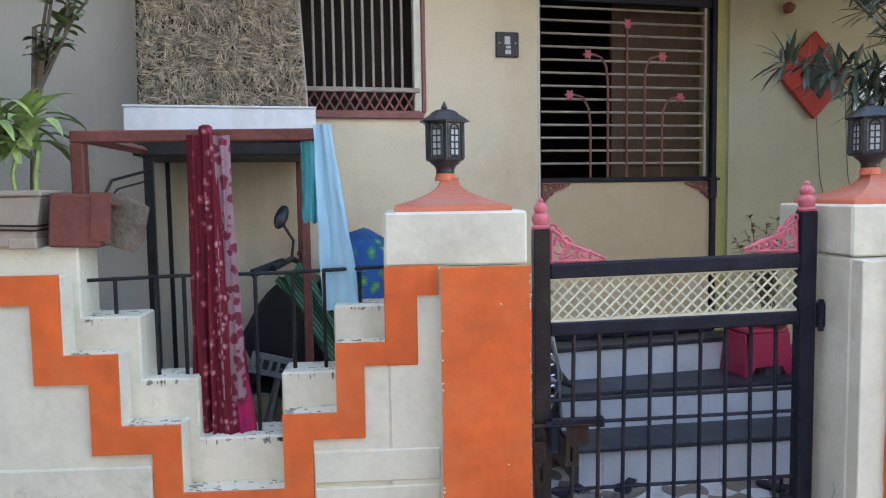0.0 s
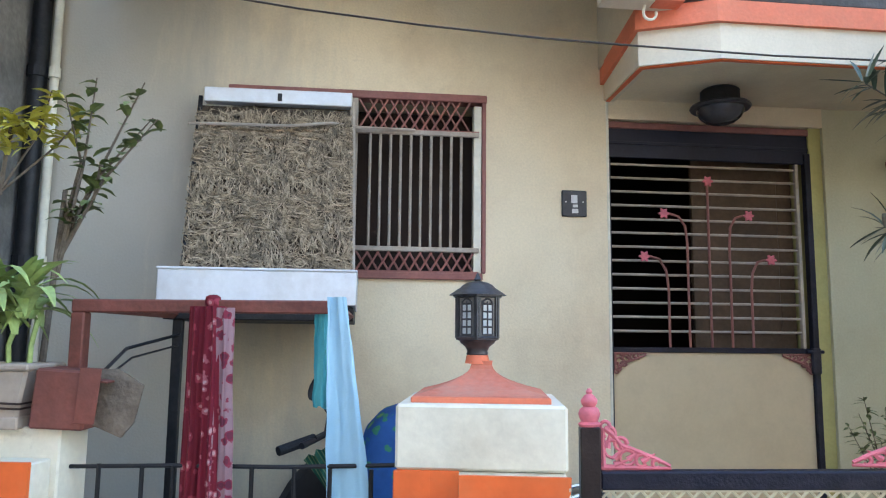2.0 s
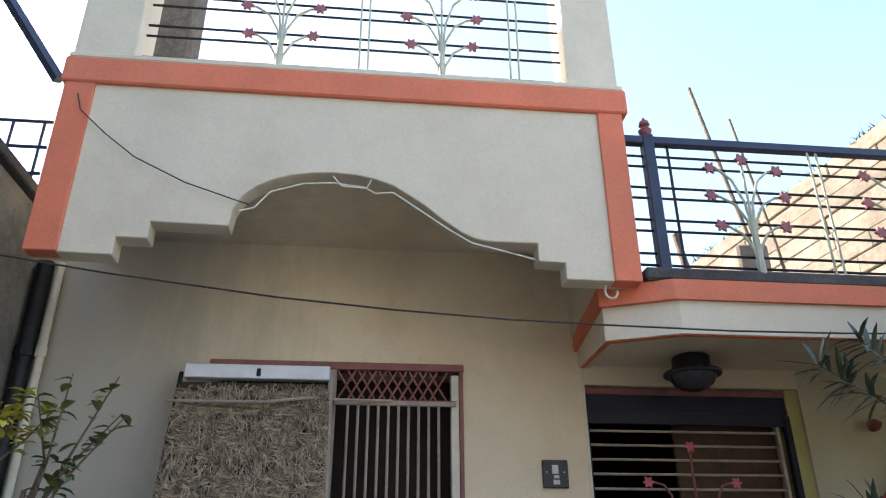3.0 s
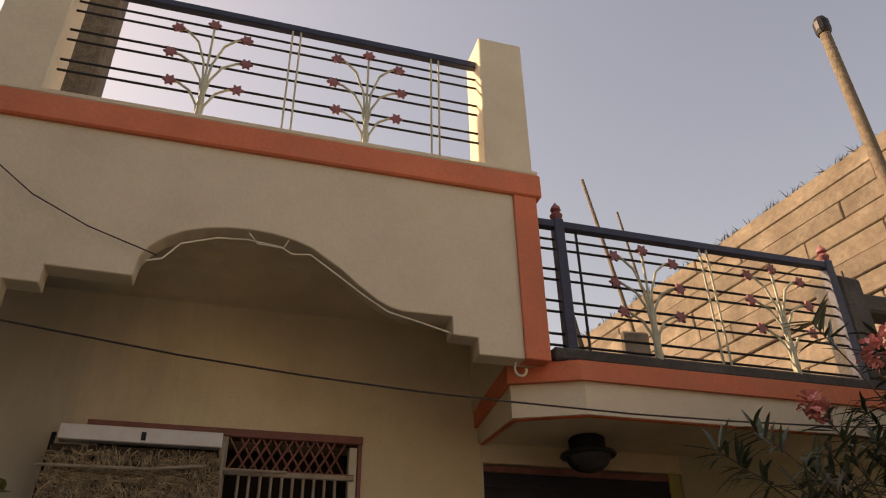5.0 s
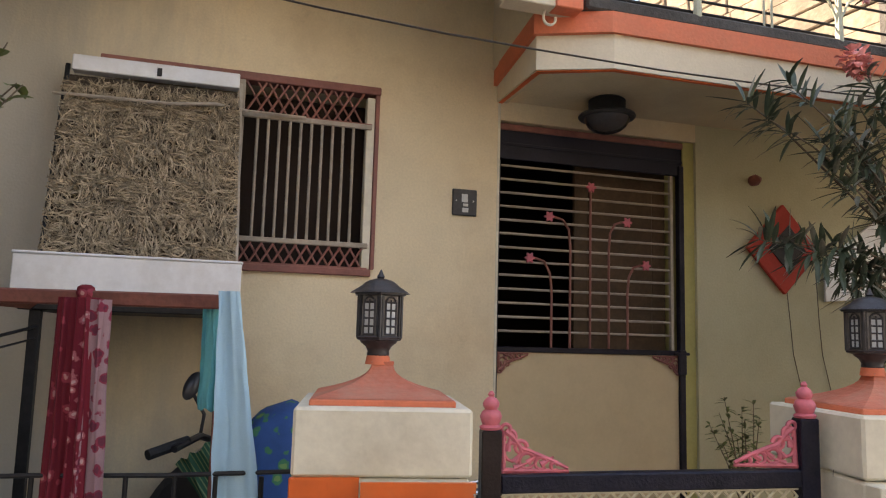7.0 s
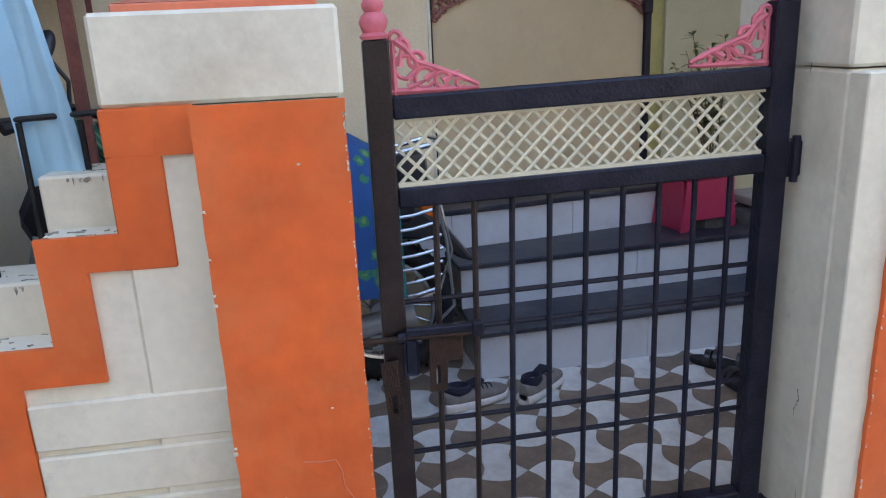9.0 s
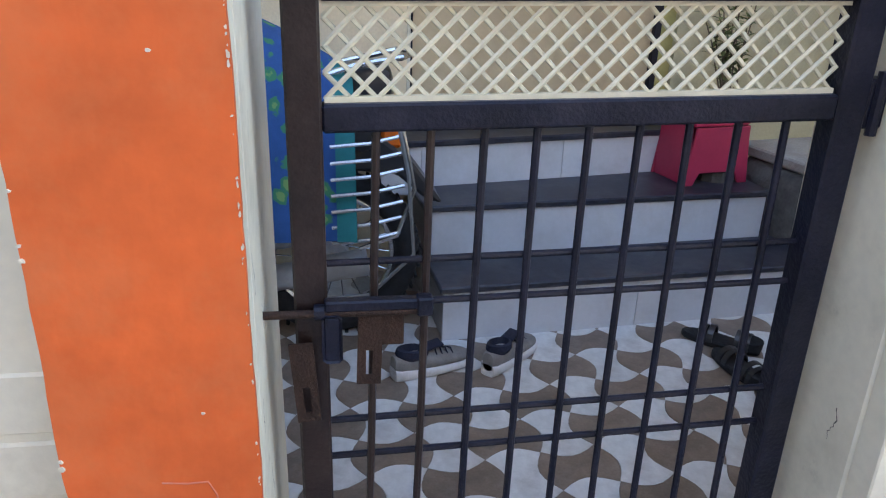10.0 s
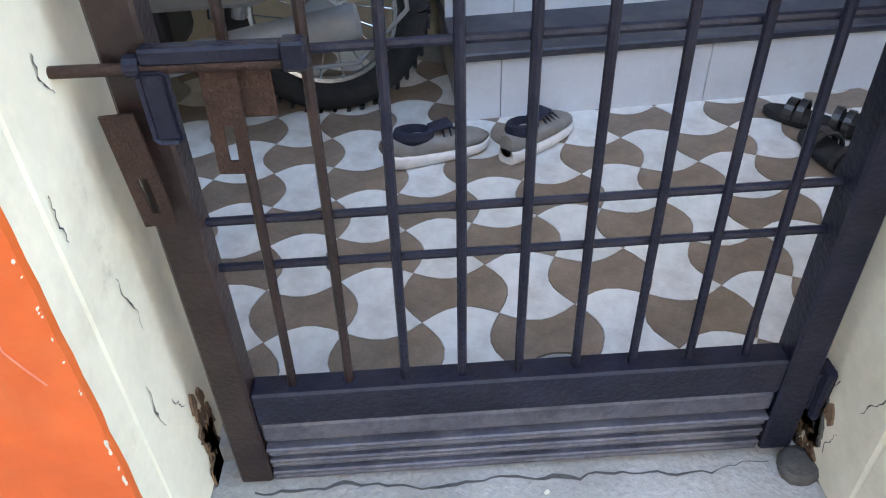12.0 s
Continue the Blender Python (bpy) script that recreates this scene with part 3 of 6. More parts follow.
part("side_trim", box(-2.304, -2.170, BV - 0.014, BV + 0.07, 3.029, 3.874, 0.004), M_ORANGE_TRIM, balcony)
part("parapet_post", box(0.062, 0.325, BV + 0.04, BV + 0.27, 4.038, 5.0, 0.006), M_PARAPET, balcony)
part("parapet_post", box(-2.325, -2.045, BV + 0.04, BV + 0.27, 4.038, 5.4, 0.006), M_PARAPET, balcony)
part("hook", tube([(0.16, BV + 0.05, 3.0), (0.15, BV + 0.05, 2.965)] + arc((0.178, BV + 0.05, 2.955), 0.028, 180, 380, 8), 0.006, 6), M_WHITEWALL, balcony, "bent white cable end")

# porch slab over the door
porch = tagged(new("porch_slab"), "cream porch slab over the door with orange edge band", "porch", kind="structure")
porch.matrix_basis = HOUSE
PV = -0.80
CORNER = [(0.235, 0.0), (0.165, -0.665), (0.47, PV)]


def porch_ring(grow, thick, lows, highs):
    """The slab edge: from the wall along the side, over the splayed corner and along the front."""
    outer = [(u - grow, v - (grow if k else 0)) for k, (u, v) in enumerate(CORNER)] + [(5.2, PV - grow)]
    inner = [(u + thick, v + (thick if k else 0)) for k, (u, v) in enumerate(CORNER)] + [(5.2, PV + thick)]
    inner[2] = (CORNER[2][0] + thick * 0.35, PV + thick)
    bm = bmesh.new()
    rows = [[bm.verts.new((*o, lo)), bm.verts.new((*o, hi)), bm.verts.new((*q, hi)), bm.verts.new((*q, lo))] for o, q, lo, hi in zip(outer, inner, lows, highs)]
    for a, b in zip(rows, rows[1:]):
        for k in range(4):
            bm.faces.new((a[k], a[(k + 1) % 4], b[(k + 1) % 4], b[k]))
    bm.faces.new(rows[0])
    bm.faces.new(rows[-1])
    return bm


part("edge_beam", porch_ring(0.0, 0.055, (2.832, 2.765, 2.765, 2.770), (2.918,) * 4), M_PARAPET, porch)
part("edge_band", porch_ring(0.02, 0.10, (2.918,) * 4, (3.012,) * 4), M_ORANGE_TRIM, porch, "faded orange slab edge")
part("under_line", porch_ring(-0.010, 0.030, (2.828, 2.760, 2.760, 2.765), (2.834, 2.768, 2.768, 2.773)), M_ORANGE, porch, "thin orange drip line")
part("soffit", prism([(0.29, 0.0), (0.222, -0.62), (0.50, PV + 0.057), (5.2, PV + 0.057), (5.2, 0.0)], "z", 2.842, 2.98), M_CREAM, porch)
part("terrace_kerb", wobble(box(0.335, 5.2, PV - 0.01, PV + 0.14, 3.014, 3.075, 0.01), 0.004, 8), M_DARKCONC, porch, "weathered dark kerb")
part("terrace_deck", box(0.30, 5.2, PV + 0.14, 2.5, 2.985, 3.045), M_DARKCONC, porch)

# courtyard floor bed and entry steps
floor_bed = tagged(link("courtyard_floor", box(-3.2, 4.6, 0.03, 2.2, 0.0, 0.040), M_CONCRETE), "courtyard floor laid with brown and white wavy tiles", "floor", kind="structure")

steps = tagged(new("entry_steps"), "three steps with white marble risers and dark granite treads", "steps", kind="structure")
def flight(m, u0, u1, v0, v1, z0, z1, tile, first=0.0):
    """One step: a core, riser tiles and a granite tread with a nosing."""
    core = part("step_core", box(u0 + 0.004, u1 - 0.004, v0 + 0.012, v1, z0, z1 - 0.024), M_CONCRETE, steps)
    core.matrix_basis = m
    u = u0 + first
    cuts = [u0]
    while u < u1 - 0.03:
        if u > u0 + 0.03:
            cuts.append(u)
        u += tile
    cuts.append(u1)
    for a, b in zip(cuts, cuts[1:]):
        o = part("riser_tile", box(a + 0.001, b - 0.001, v0, v0 + 0.0125, z0, z1 - 0.0245, 0.001), M_MARBLE, steps)
        o.matrix_basis = m
    tr = part("tread", box(u0 - 0.012, u1 + 0.01, v0 - 0.014, v1, z1 - 0.024, z1, 0.005), M_GRANITE, steps, "dark grey granite tread")
    tr.matrix_basis = m

flight(pose(0, 1.105, 0, 0, 0, 4.2), 0.305, 1.75, 0.0, 0.55, 0.03, 0.250, 0.60, 0.12)
flight(pose(0, 1.368, 0, 0, 0, 5.0), 0.28, 1.68, 0.0, 0.40, 0.22, 0.449, 0.60, 0.21)
flight(HOUSE, 0.10, 1.56, -0.165, 0.012, 0.42, 0.632, 0.60, 0.16)

# ---- gate ----
gate = thing("garden_gate", "dark painted iron gate with cream lattice and pink finials, shut", "gate")
for x0, x1, mt, rise in ((-0.122, -0.070, M_BROWN, -0.016), (0.738, 0.790, M_BLACK, 0.006)):
    post = part("gate_post", box(x0, x1, -0.024, 0.026, 0.02, 1.395 + rise, 0.004), mt, gate)
    cx = (x0 + x1) / 2
    part("finial", lathe([(r, z + rise) for r, z in ((0.026, 1.395), (0.030, 1.402), (0.022, 1.408), (0.026, 1.418), (0.029, 1.428), (0.024, 1.440), (0.016, 1.446), (0.021, 1.454), (0.022, 1.462), (0.015, 1.472), (0.007, 1.478), (0.009, 1.484), (0.004, 1.492))], cx, 0.001, 14), M_PINK, post, "pink turned finial", smooth=True)
for z0, z1 in ((1.222, 1.268), (1.040, 1.082), (0.160, 0.230)):
    part("rail", box(-0.070, 0.738, -0.022, 0.022, z0, z1, 0.004), M_BLACK, gate)
part("kick_rail", box(-0.070, 0.738, -0.016, 0.014, 0.112, 0.154, 0.005), M_KICK, gate)
part("kick_plate", box(-0.068, 0.736, -0.006, 0.006, 0.012, 0.120, 0.002), M_KICK, gate, "dusty dark sheet kick plate")
for z, proud in ((0.098, 0.017), (0.080, 0.010), (0.064, 0.013), (0.049, 0.009), (0.034, 0.014), (0.018, 0.010)):
    part("kick_rib", box(-0.069, 0.737, -0.006 - proud, 0.008, z - 0.0045, z + 0.0045, 0.0025), M_KICK, gate)
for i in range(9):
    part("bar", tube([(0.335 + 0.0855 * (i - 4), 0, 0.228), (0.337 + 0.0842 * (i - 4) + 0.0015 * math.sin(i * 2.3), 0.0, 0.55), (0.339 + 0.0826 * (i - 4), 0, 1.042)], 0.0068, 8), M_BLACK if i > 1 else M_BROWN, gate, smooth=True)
for z in (0.825, 0.750, 0.530, 0.455):
    part("cross_bar", tube([(-0.071, 0.009, z), (0.739, 0.009, z - 0.002)], 0.0062, 8), M_BLACK, gate, smooth=True)
# lattice of flat strips between the two upper rails
L0, L1, Z0, Z1 = -0.066, 0.734, 1.086, 1.219
lat_frame = bmesh.new()
for z in (Z0, Z1):
    box(L0, L1, -0.008, 0.008, z - 0.004, z + 0.004, bm=lat_frame)
lattice = part("lattice_panel", lat_frame, M_LATTICE, gate, "cream painted diagonal lattice")
H = Z1 - Z0
n = 21
pitch = (L1 - L0) / n
for k in range(-4, n + 1):
    for sgn in (1, -1):
        xa = L0 + k * pitch if sgn > 0 else L1 - k * pitch
        xb = xa + sgn * H
        za, zb = Z0, Z1
        def clip(xa, za, xb, zb):
            lo, hi = 0.0, 1.0
            d = xb - xa
            t0, t1 = sorted(((L0 - xa) / d, (L1 - xa) / d))
            lo, hi = max(lo, t0), min(hi, t1)
            return None if hi - lo < 0.05 else (xa + d * lo, za + (zb - za) * lo, xa + d * hi, za + (zb - za) * hi)
        c = clip(xa, za, xb, zb)
        if c:
            yy = -0.003 if sgn > 0 else 0.003
            part("lattice_strip", tube([(c[0], yy, c[1]), (c[2], yy, c[3])], 0.0040, 5), M_LATTICE, lattice)


def scroll(name, m, parent, material, s=1.0):
    """A cast corner ornament: a quarter fan of leaves and curls, growing along +x and +z."""
    bm = tube([(0.0, 0, 0.006), (0.06, 0, 0.006), (0.12, 0, 0.006), (0.17, 0, 0.006)], 0.008, 6, r_end=0.004)
    tube([(0.006, 0, 0.0), (0.006, 0, 0.05), (0.006, 0, 0.10)], 0.008, 6, bm, r_end=0.005)
    tube([(0.01, 0, 0.10), (0.03, 0, 0.085), (0.05, 0, 0.06), (0.09, 0, 0.045), (0.13, 0, 0.03), (0.168, 0, 0.012)], 0.008, 6, bm, r_end=0.005)
    for cx, cz, r, a0, a1 in ((0.03, 0.05, 0.022, 0, 300), (0.065, 0.03, 0.019, 40, 330), (0.10, 0.024, 0.015, 30, 320), (0.022, 0.088, 0.014, -40, 230), (0.05, 0.062, 0.015, 0, 280), (0.135, 0.017, 0.010, 20, 320), (0.012, 0.105, 0.011, -60, 220)):
        tube(arc((cx, 0, cz), r, a0, a1, 9), 0.0065, 6, bm, r_end=0.004)
    for lx, lz, la in ((0.045, 0.04, 50), (0.08, 0.036, 40), (0.115, 0.03, 30), (0.02, 0.07, 80), (0.05, 0.018, 20)):
        d = Vector((math.cos(radians(la)), 0, math.sin(radians(la))))
        tube([Vector((lx, 0, lz)) - d * 0.018, Vector((lx, 0, lz)), Vector((lx, 0, lz)) + d * 0.02], 0.009, 6, bm, r_end=0.002)
    bmesh.ops.scale(bm, vec=(s, 1.0, s), verts=bm.verts[:])
    o = part(name, bm, material, parent, "pink cast scroll ornament", smooth=True)
    o.matrix_basis = m
    return o


scroll("corner_scroll", pose(-0.069, 0, 1.27), gate, M_PINK, 1.05)
scroll("corner_scroll", Matrix.Translation((0.737, 0, 1.27)) @ Matrix.Diagonal((-1, 1, 1, 1)), gate, M_PINK, 1.05)
# sliding bolt
bolt = part("bolt_rail", box(-0.075, 0.072, -0.044, -0.022, 0.742, 0.760, 0.003), M_BLACK, gate, "scratched dark iron bolt housing")
part("bolt_rod", tube([(-0.172, -0.036, 0.738), (0.075, -0.036, 0.738)], 0.0068, 10), M_RUST, bolt, "rusty sliding rod", smooth=True)
part("bolt_head", tube([(-0.176, -0.036, 0.738), (-0.170, -0.036, 0.738)], 0.0105, 10), M_RUST, bolt, smooth=True)
part("bolt_eye", lathe([(0.0125, -0.008), (0.0125, 0.008)], 0, 0, 12), M_BLACK, bolt).matrix_basis = pose(-0.083, -0.034, 0.740, 0, 90, 0)
part("bolt_eye", box(0.070, 0.096, -0.046, -0.020, 0.730, 0.762, 0.003), M_BLACK, bolt)
part("bolt_plate", box(-0.080, -0.048, -0.047, -0.043, 0.655, 0.738, 0.006), M_BLACK, bolt)


def slotted(name, x0, x1, y, z0, z1, lean, parent):
    bm = bmesh.new()
    w, h = x1 - x0, z1 - z0
    outer = [(-w / 2, -h / 2 + 0.01), (-w / 2 + 0.01, -h / 2), (w / 2 - 0.01, -h / 2), (w / 2, -h / 2 + 0.01), (w / 2, h / 2 - 0.006), (w / 2 - 0.006, h / 2), (-w / 2 + 0.006, h / 2), (-w / 2, h / 2 - 0.006)]
    slot = [(-0.005, -h * 0.38), (0.005, -h * 0.38), (0.006, -h * 0.05), (-0.006, -h * 0.05)]
    # a frame of quads round the slot
    for a, b, c, d in (((-w / 2, -h / 2), (w / 2, -h / 2), slot[1], slot[0]), ((w / 2, -h / 2), (w / 2, h / 2), slot[2], slot[1]), ((w / 2, h / 2), (-w / 2, h / 2), slot[3], slot[2]), ((-w / 2, h / 2), (-w / 2, -h / 2), slot[0], slot[3])):
        bm.faces.new([bm.verts.new((p[0], 0, p[1])) for p in (a, b, c, d)])
    bmesh.ops.remove_doubles(bm, verts=bm.verts[:], dist=1e-5)
    ext = bmesh.ops.extrude_face_region(bm, geom=bm.faces[:])
    bmesh.ops.translate(bm, vec=(0, 0.004, 0), verts=[g for g in ext["geom"] if isinstance(g, bmesh.types.BMVert)])
    o = part(name, bm, M_RUST, parent, "rusty slotted hasp plate")
    o.matrix_basis = pose((x0 + x1) / 2, y, (z0 + z1) / 2, 0, lean, 0)


slotted("hasp", -0.128, -0.090, -0.044, 0.545, 0.690, -4, bolt)
slotted("hasp", -0.024, 0.016, -0.026, 0.600, 0.740, 2, bolt)
bolt.location.z = 0.020
part("hasp_back", box(0.008, 0.052, -0.02, -0.016, 0.668, 0.742, 0.002), M_RUST, bolt)
for z in (1.045, 0.13):
    hinge = part("hinge_lug", box(0.790, 0.828, -0.02, 0.02, z - 0.02, z + 0.06, 0.004), M_BLACK, gate, "dark iron hinge lug")
    part("hinge_pin", tube([(0.806, -0.022, z - 0.03), (0.806, -0.022, z + 0.072)], 0.009, 8), M_BLACK, hinge, smooth=True)
# a spot of old mortar plugging the foot of the hinge post
stump = tagged(link("mortar_plug", wobble(lathe([(0.034, 0.0), (0.036, 0.012), (0.028, 0.022), (0.006, 0.024)], 0, 0, 14), 0.006, 30), M_DARKCONC, smooth=True), "round dark mortar plug on the concrete threshold", "mortar plug")
stump.matrix_basis = pose(0.80, -0.045, 0.0)
# a crack runs along the cement just outside the gate
crack = bmesh.new()
edge = []
for i in range(60):
    x = -0.10 + 0.86 * i / 59
    y = -0.036 + 0.016 * noise.noise(Vector((x * 7, 0.3, 0))) + 0.009 * noise.noise(Vector((x * 31, 2, 0))) + 0.006 * noise.noise(Vector((x * 83, 4, 0)))
    w = 0.0016 + 0.0050 * abs(noise.noise(Vector((x * 11, 5, 0)))) if x < 0.66 else 0.0008
    edge.append((crack.verts.new((x, y - w, 0.0022)), crack.verts.new((x, y + w, 0.0022))))
for p, q in zip(edge, edge[1:]):
    crack.faces.new((p[0], q[0], q[1], p[1]))
tagged(link("ground_crack", crack, M_DARKCONC), "jagged dark crack in the cement before the gate", "crack", kind="structure")

# ---- stepped wall railing ----
rail = thing("wall_railing", "thin dark iron railing standing on the stepped wall", "railing")
part("handrail", tube([(-1.50, 0.0, 1.238), (-1.2, 0.0, 1.247), (-0.9, 0.0, 1.249), (-0.56, 0.0, 1.262)], 0.0058, 8), M_DARKIRON, rail, smooth=True)
for x, z in ((-1.405, 1.133), (-1.285, 0.941), (-1.2, 0.941), (-1.09, 0.755), (-0.985, 0.755), (-0.87, 0.949), (-0.775, 0.949), (-0.665, 1.150)):
    part("baluster", tube([(x, 0.0, z), (x, 0.0, 1.248)], 0.0062, 8), M_DARKIRON, rail, smooth=True)

# ---- window grille, plaque ----
win = tagged(new("window_1"), "barred window with maroon frame, lattice strips and cream bars", "window", kind="structure")
win.matrix_basis = HOUSE
for a in ((WU0 - 0.02, WU1 + 0.02, WZ1 - 0.005, WZ1 + 0.035), (WU0, WU1, WZ0 - 0.02, WZ0 + 0.015)):
    part("frame_rail", box(a[0], a[1], -0.022, 0.06, a[2], a[3], 0.004), M_MAUVE, win)
for u in (WU0 + 0.015, -1.055, WU1 + 0.006):
    wide = 0.010 if u > -1 else 0.02
    part("frame_stile", box(u - wide, u + wide, -0.018, 0.055, WZ0 + 0.015, WZ1 - 0.005, 0.003), M_MAUVE if u > -1 else M_BAR, win)
part("frame_stile", box(WU1 - 0.046, WU1 - 0.006, -0.010, 0.05, WZ0 + 0.015, WZ1 - 0.02, 0.003), M_WHITEWALL, win, "pale inner stile")
for z in (2.616, 2.028):
    part("grille_rail", box(-1.045, WU1 - 0.02, -0.026, -0.008, z - 0.012, z + 0.012, 0.003), M_BAR, win)
for i in range(10):
    u = -0.972 + i * 0.0507
    part("grille_bar", tube([(u, -0.015, 2.028), (u, -0.015, 2.616)], 0.0072, 8), M_BAR, win, smooth=True)
for za, zb in ((WZ0 + 0.018, 2.014), (2.630, WZ1 - 0.01)):
    hh = zb - za
    k = 0
    u = -1.03
    while u < WU1 - 0.03:
        for s in (1, -1):
            w = hh * 0.6
            ua, ub = (u, u + w) if s > 0 else (u + w, u)
            if max(ua, ub) < WU1 - 0.02:
                part("lattice_strip", tube([(ua, -0.012 - 0.004 * s, za), (ub, -0.012 - 0.004 * s, zb)], 0.0058, 5), M_MAUVE, win)
        u += 0.052
    part("lattice_rail", box(-1.04, WU1 - 0.02, -0.02, -0.004, za - 0.006, za + 0.004), M_MAUVE, win)
# Dark sheet added behind the bars, standing for the shade inside the room.
dark_sheet = tagged(link("window_curtain", wobble(box(WU0 + 0.02, WU1 - 0.02, 0.20, 0.215, WZ0 + 0.01, WZ1 - 0.01), 0.0, 1), M_ROOMSHADE), "dark brown sheet added behind the window bars for the room's shade", "curtain")
dark_sheet.matrix_basis = HOUSE

plaque = thing("wall_plaque", "small dark square plaque with pale marks on the wall", "plaque", HOUSE)
M_PLAQ = mat("plaque_dark", (0.035, 0.035, 0.04), 0.4, var=0.3, scale=20)
M_PALE = mat("pale_mark", (0.62, 0.62, 0.60), 0.6, var=0.15, scale=30)
part("tablet", box(0.002, 0.132, -0.014, 0.0, 2.215, 2.350, 0.004), M_PLAQ, plaque)
for u0, u1, z0, z1 in ((0.050, 0.082, 2.283, 2.325), (0.058, 0.084, 2.262, 2.276), (0.054, 0.086, 2.232, 2.254)):
    part("pale_bar", box(u0, u1, -0.0165, -0.0135, z0, z1), M_PALE, plaque)
for u in (0.022, 0.112):
    part("screw", lathe([(0.004, 0), (0.004, 0.003)], 0, 0, 8), M_PALE, plaque).matrix_basis = pose(u, -0.014, 2.29, 90, 0, 0)

# ---- straw cooler pad on the window and its stand ----
cooler = thing("cooler_pad", "shaggy dry straw cooler pad leaning over the window", "cooler pad", HOUSE)
PT, PB = (-0.10, 2.685), (-0.36, 1.885)
def on_pad(u, s, off=0.0):
    """A place on the leaning pad: s runs from its foot to its head."""
    return Vector((u + 0.022 * (1 - s), PB[0] + (PT[0] - PB[0]) * s - off, PB[1] + (PT[1] - PB[1]) * s - off * 0.3))
bm = bmesh.new()
rows, cols = 26, 26
grid = [[bm.verts.new(on_pad(-1.768 + 0.70 * c / cols, r / rows, 0.02 + 0.018 * noise.noise(Vector((c * 0.6, r * 0.6, 3))))) for c in range(cols + 1)] for r in range(rows + 1)]
for r in range(rows):
    for c in range(cols):
        bm.faces.new((grid[r][c], grid[r][c + 1], grid[r + 1][c + 1], grid[r + 1][c]))
ext = bmesh.ops.extrude_face_region(bm, geom=bm.faces[:])
for g in ext["geom"]:
    if isinstance(g, bmesh.types.BMVert):
        g.co.y += 0.04
# Shows between the strands; the gap shade is in its colour.
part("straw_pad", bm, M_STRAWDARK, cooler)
rnd = random.Random(5)
verts, faces = [], []
for i in range(5200):
    u, s = -1.772 + 0.708 * rnd.random(), 0.96 * rnd.random() ** 0.95
    cell = noise.noise(Vector((u * 9, s * 9, 4.0)))
    a = rnd.gauss(math.pi / 2 if cell > -0.05 else 0, 0.28) + cell * 0.5
    ln = rnd.uniform(0.035, 0.11)
    w = rnd.uniform(0.0011, 0.0025)
    bend = rnd.uniform(-1.5, 1.5)
    base = len(verts)
    o0 = rnd.uniform(0.030, 0.070)
    for k in range(6):
        q = k / 5 - 0.5
        ang = a + bend * q
        p = on_pad(min(-1.058, max(-1.785, u + math.cos(ang) * ln * q)), s + math.sin(ang) * ln * q / 0.85, o0 + 0.012 * (0.25 - q * q) * 4)
        side = Vector((-math.sin(ang), 0, math.cos(ang))) * w
        verts += [p + side, p - side]
    for k in range(5):
        faces.append((base + 2 * k, base + 2 * k + 1, base + 2 * k + 3, base + 2 * k + 2))
me = bpy.data.meshes.new("straw")
me.from_pydata(verts, [], faces)
me.materials.append(M_STRAW)
straw = new("straw", me)
straw.parent = cooler
straw["kind"] = "stuff"
for s in (0.12, 0.3, 0.5, 0.70, 0.9):
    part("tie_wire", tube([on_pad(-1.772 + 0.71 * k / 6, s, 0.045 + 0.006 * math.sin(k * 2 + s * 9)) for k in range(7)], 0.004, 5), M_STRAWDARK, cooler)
part("frame_strip", tube([on_pad(-1.778, 0, 0.02), on_pad(-1.778, 1.06, 0.02)], 0.011, 6), M_DARKIRON, cooler)
part("frame_strip", tube([on_pad(-1.06, 0, 0.02), on_pad(-1.06, 1.06, 0.02)], 0.013, 6), M_BAR, cooler)
part("head_strip", box(-1.757, -1.064, -0.15, -0.09, 2.694, 2.763, 0.004), M_WHITEMETAL, cooler, "white sheet metal head strip")
part("clip", box(-1.415, -1.395, -0.158, -0.145, 2.706, 2.742, 0.002), M_DARKIRON, cooler)
part("tie_rope", tube([(-1.81, -0.19, 2.570), (-1.6, -0.236, 2.560), (-1.35, -0.238, 2.562), (-1.16, -0.222, 2.588), (-1.02, -0.06, 2.62), (-0.75, -0.035, 2.625)], 0.007, 6), M_BAR, cooler, "pale rope tied across the pad", smooth=True)

tray = thing("cooler_tray", "white sheet metal cooler tray under the straw pad", "cooler tray", HOUSE @ pose(-0.009, 0, 0.004))
part("tray_front", box(-1.762, -1.008, -0.708, -0.695, 1.712, 1.842, 0.003), M_WHITEMETAL, tray)
part("tray_base", box(-1.758, -1.012, -0.70, -0.03, 1.712, 1.724, 0.002), M_WHITEMETAL, tray)
part("tray_side", box(-1.762, -1.750, -0.695, -0.03, 1.712, 1.842, 0.003), M_WHITEMETAL, tray)
part("tray_side", box(-1.020, -1.008, -0.695, -0.03, 1.712, 1.842, 0.003), M_WHITEMETAL, tray)
part("tray_lid", box(-1.766, -1.004, -0.712, -0.03, 1.842, 1.852, 0.003), M_WHITEMETAL, tray)
part("tray_back", box(-1.75, -1.02, -0.045, -0.03, 1.724, 1.842), M_WHITEMETAL, tray)

stand = thing("cooler_stand", "dark iron stand with red oxide bars carrying the cooler tray", "stand")
hm = lambda u, v, z: tuple(HOUSE @ Vector((u, v, z)))
bm = box(-1.745, -1.025, -0.70, -0.03, 1.655, 1.710, 0.004)
bmesh.ops.transform(bm, matrix=HOUSE, verts=bm.verts[:])
part("shelf", bm, M_DARKIRON, stand)
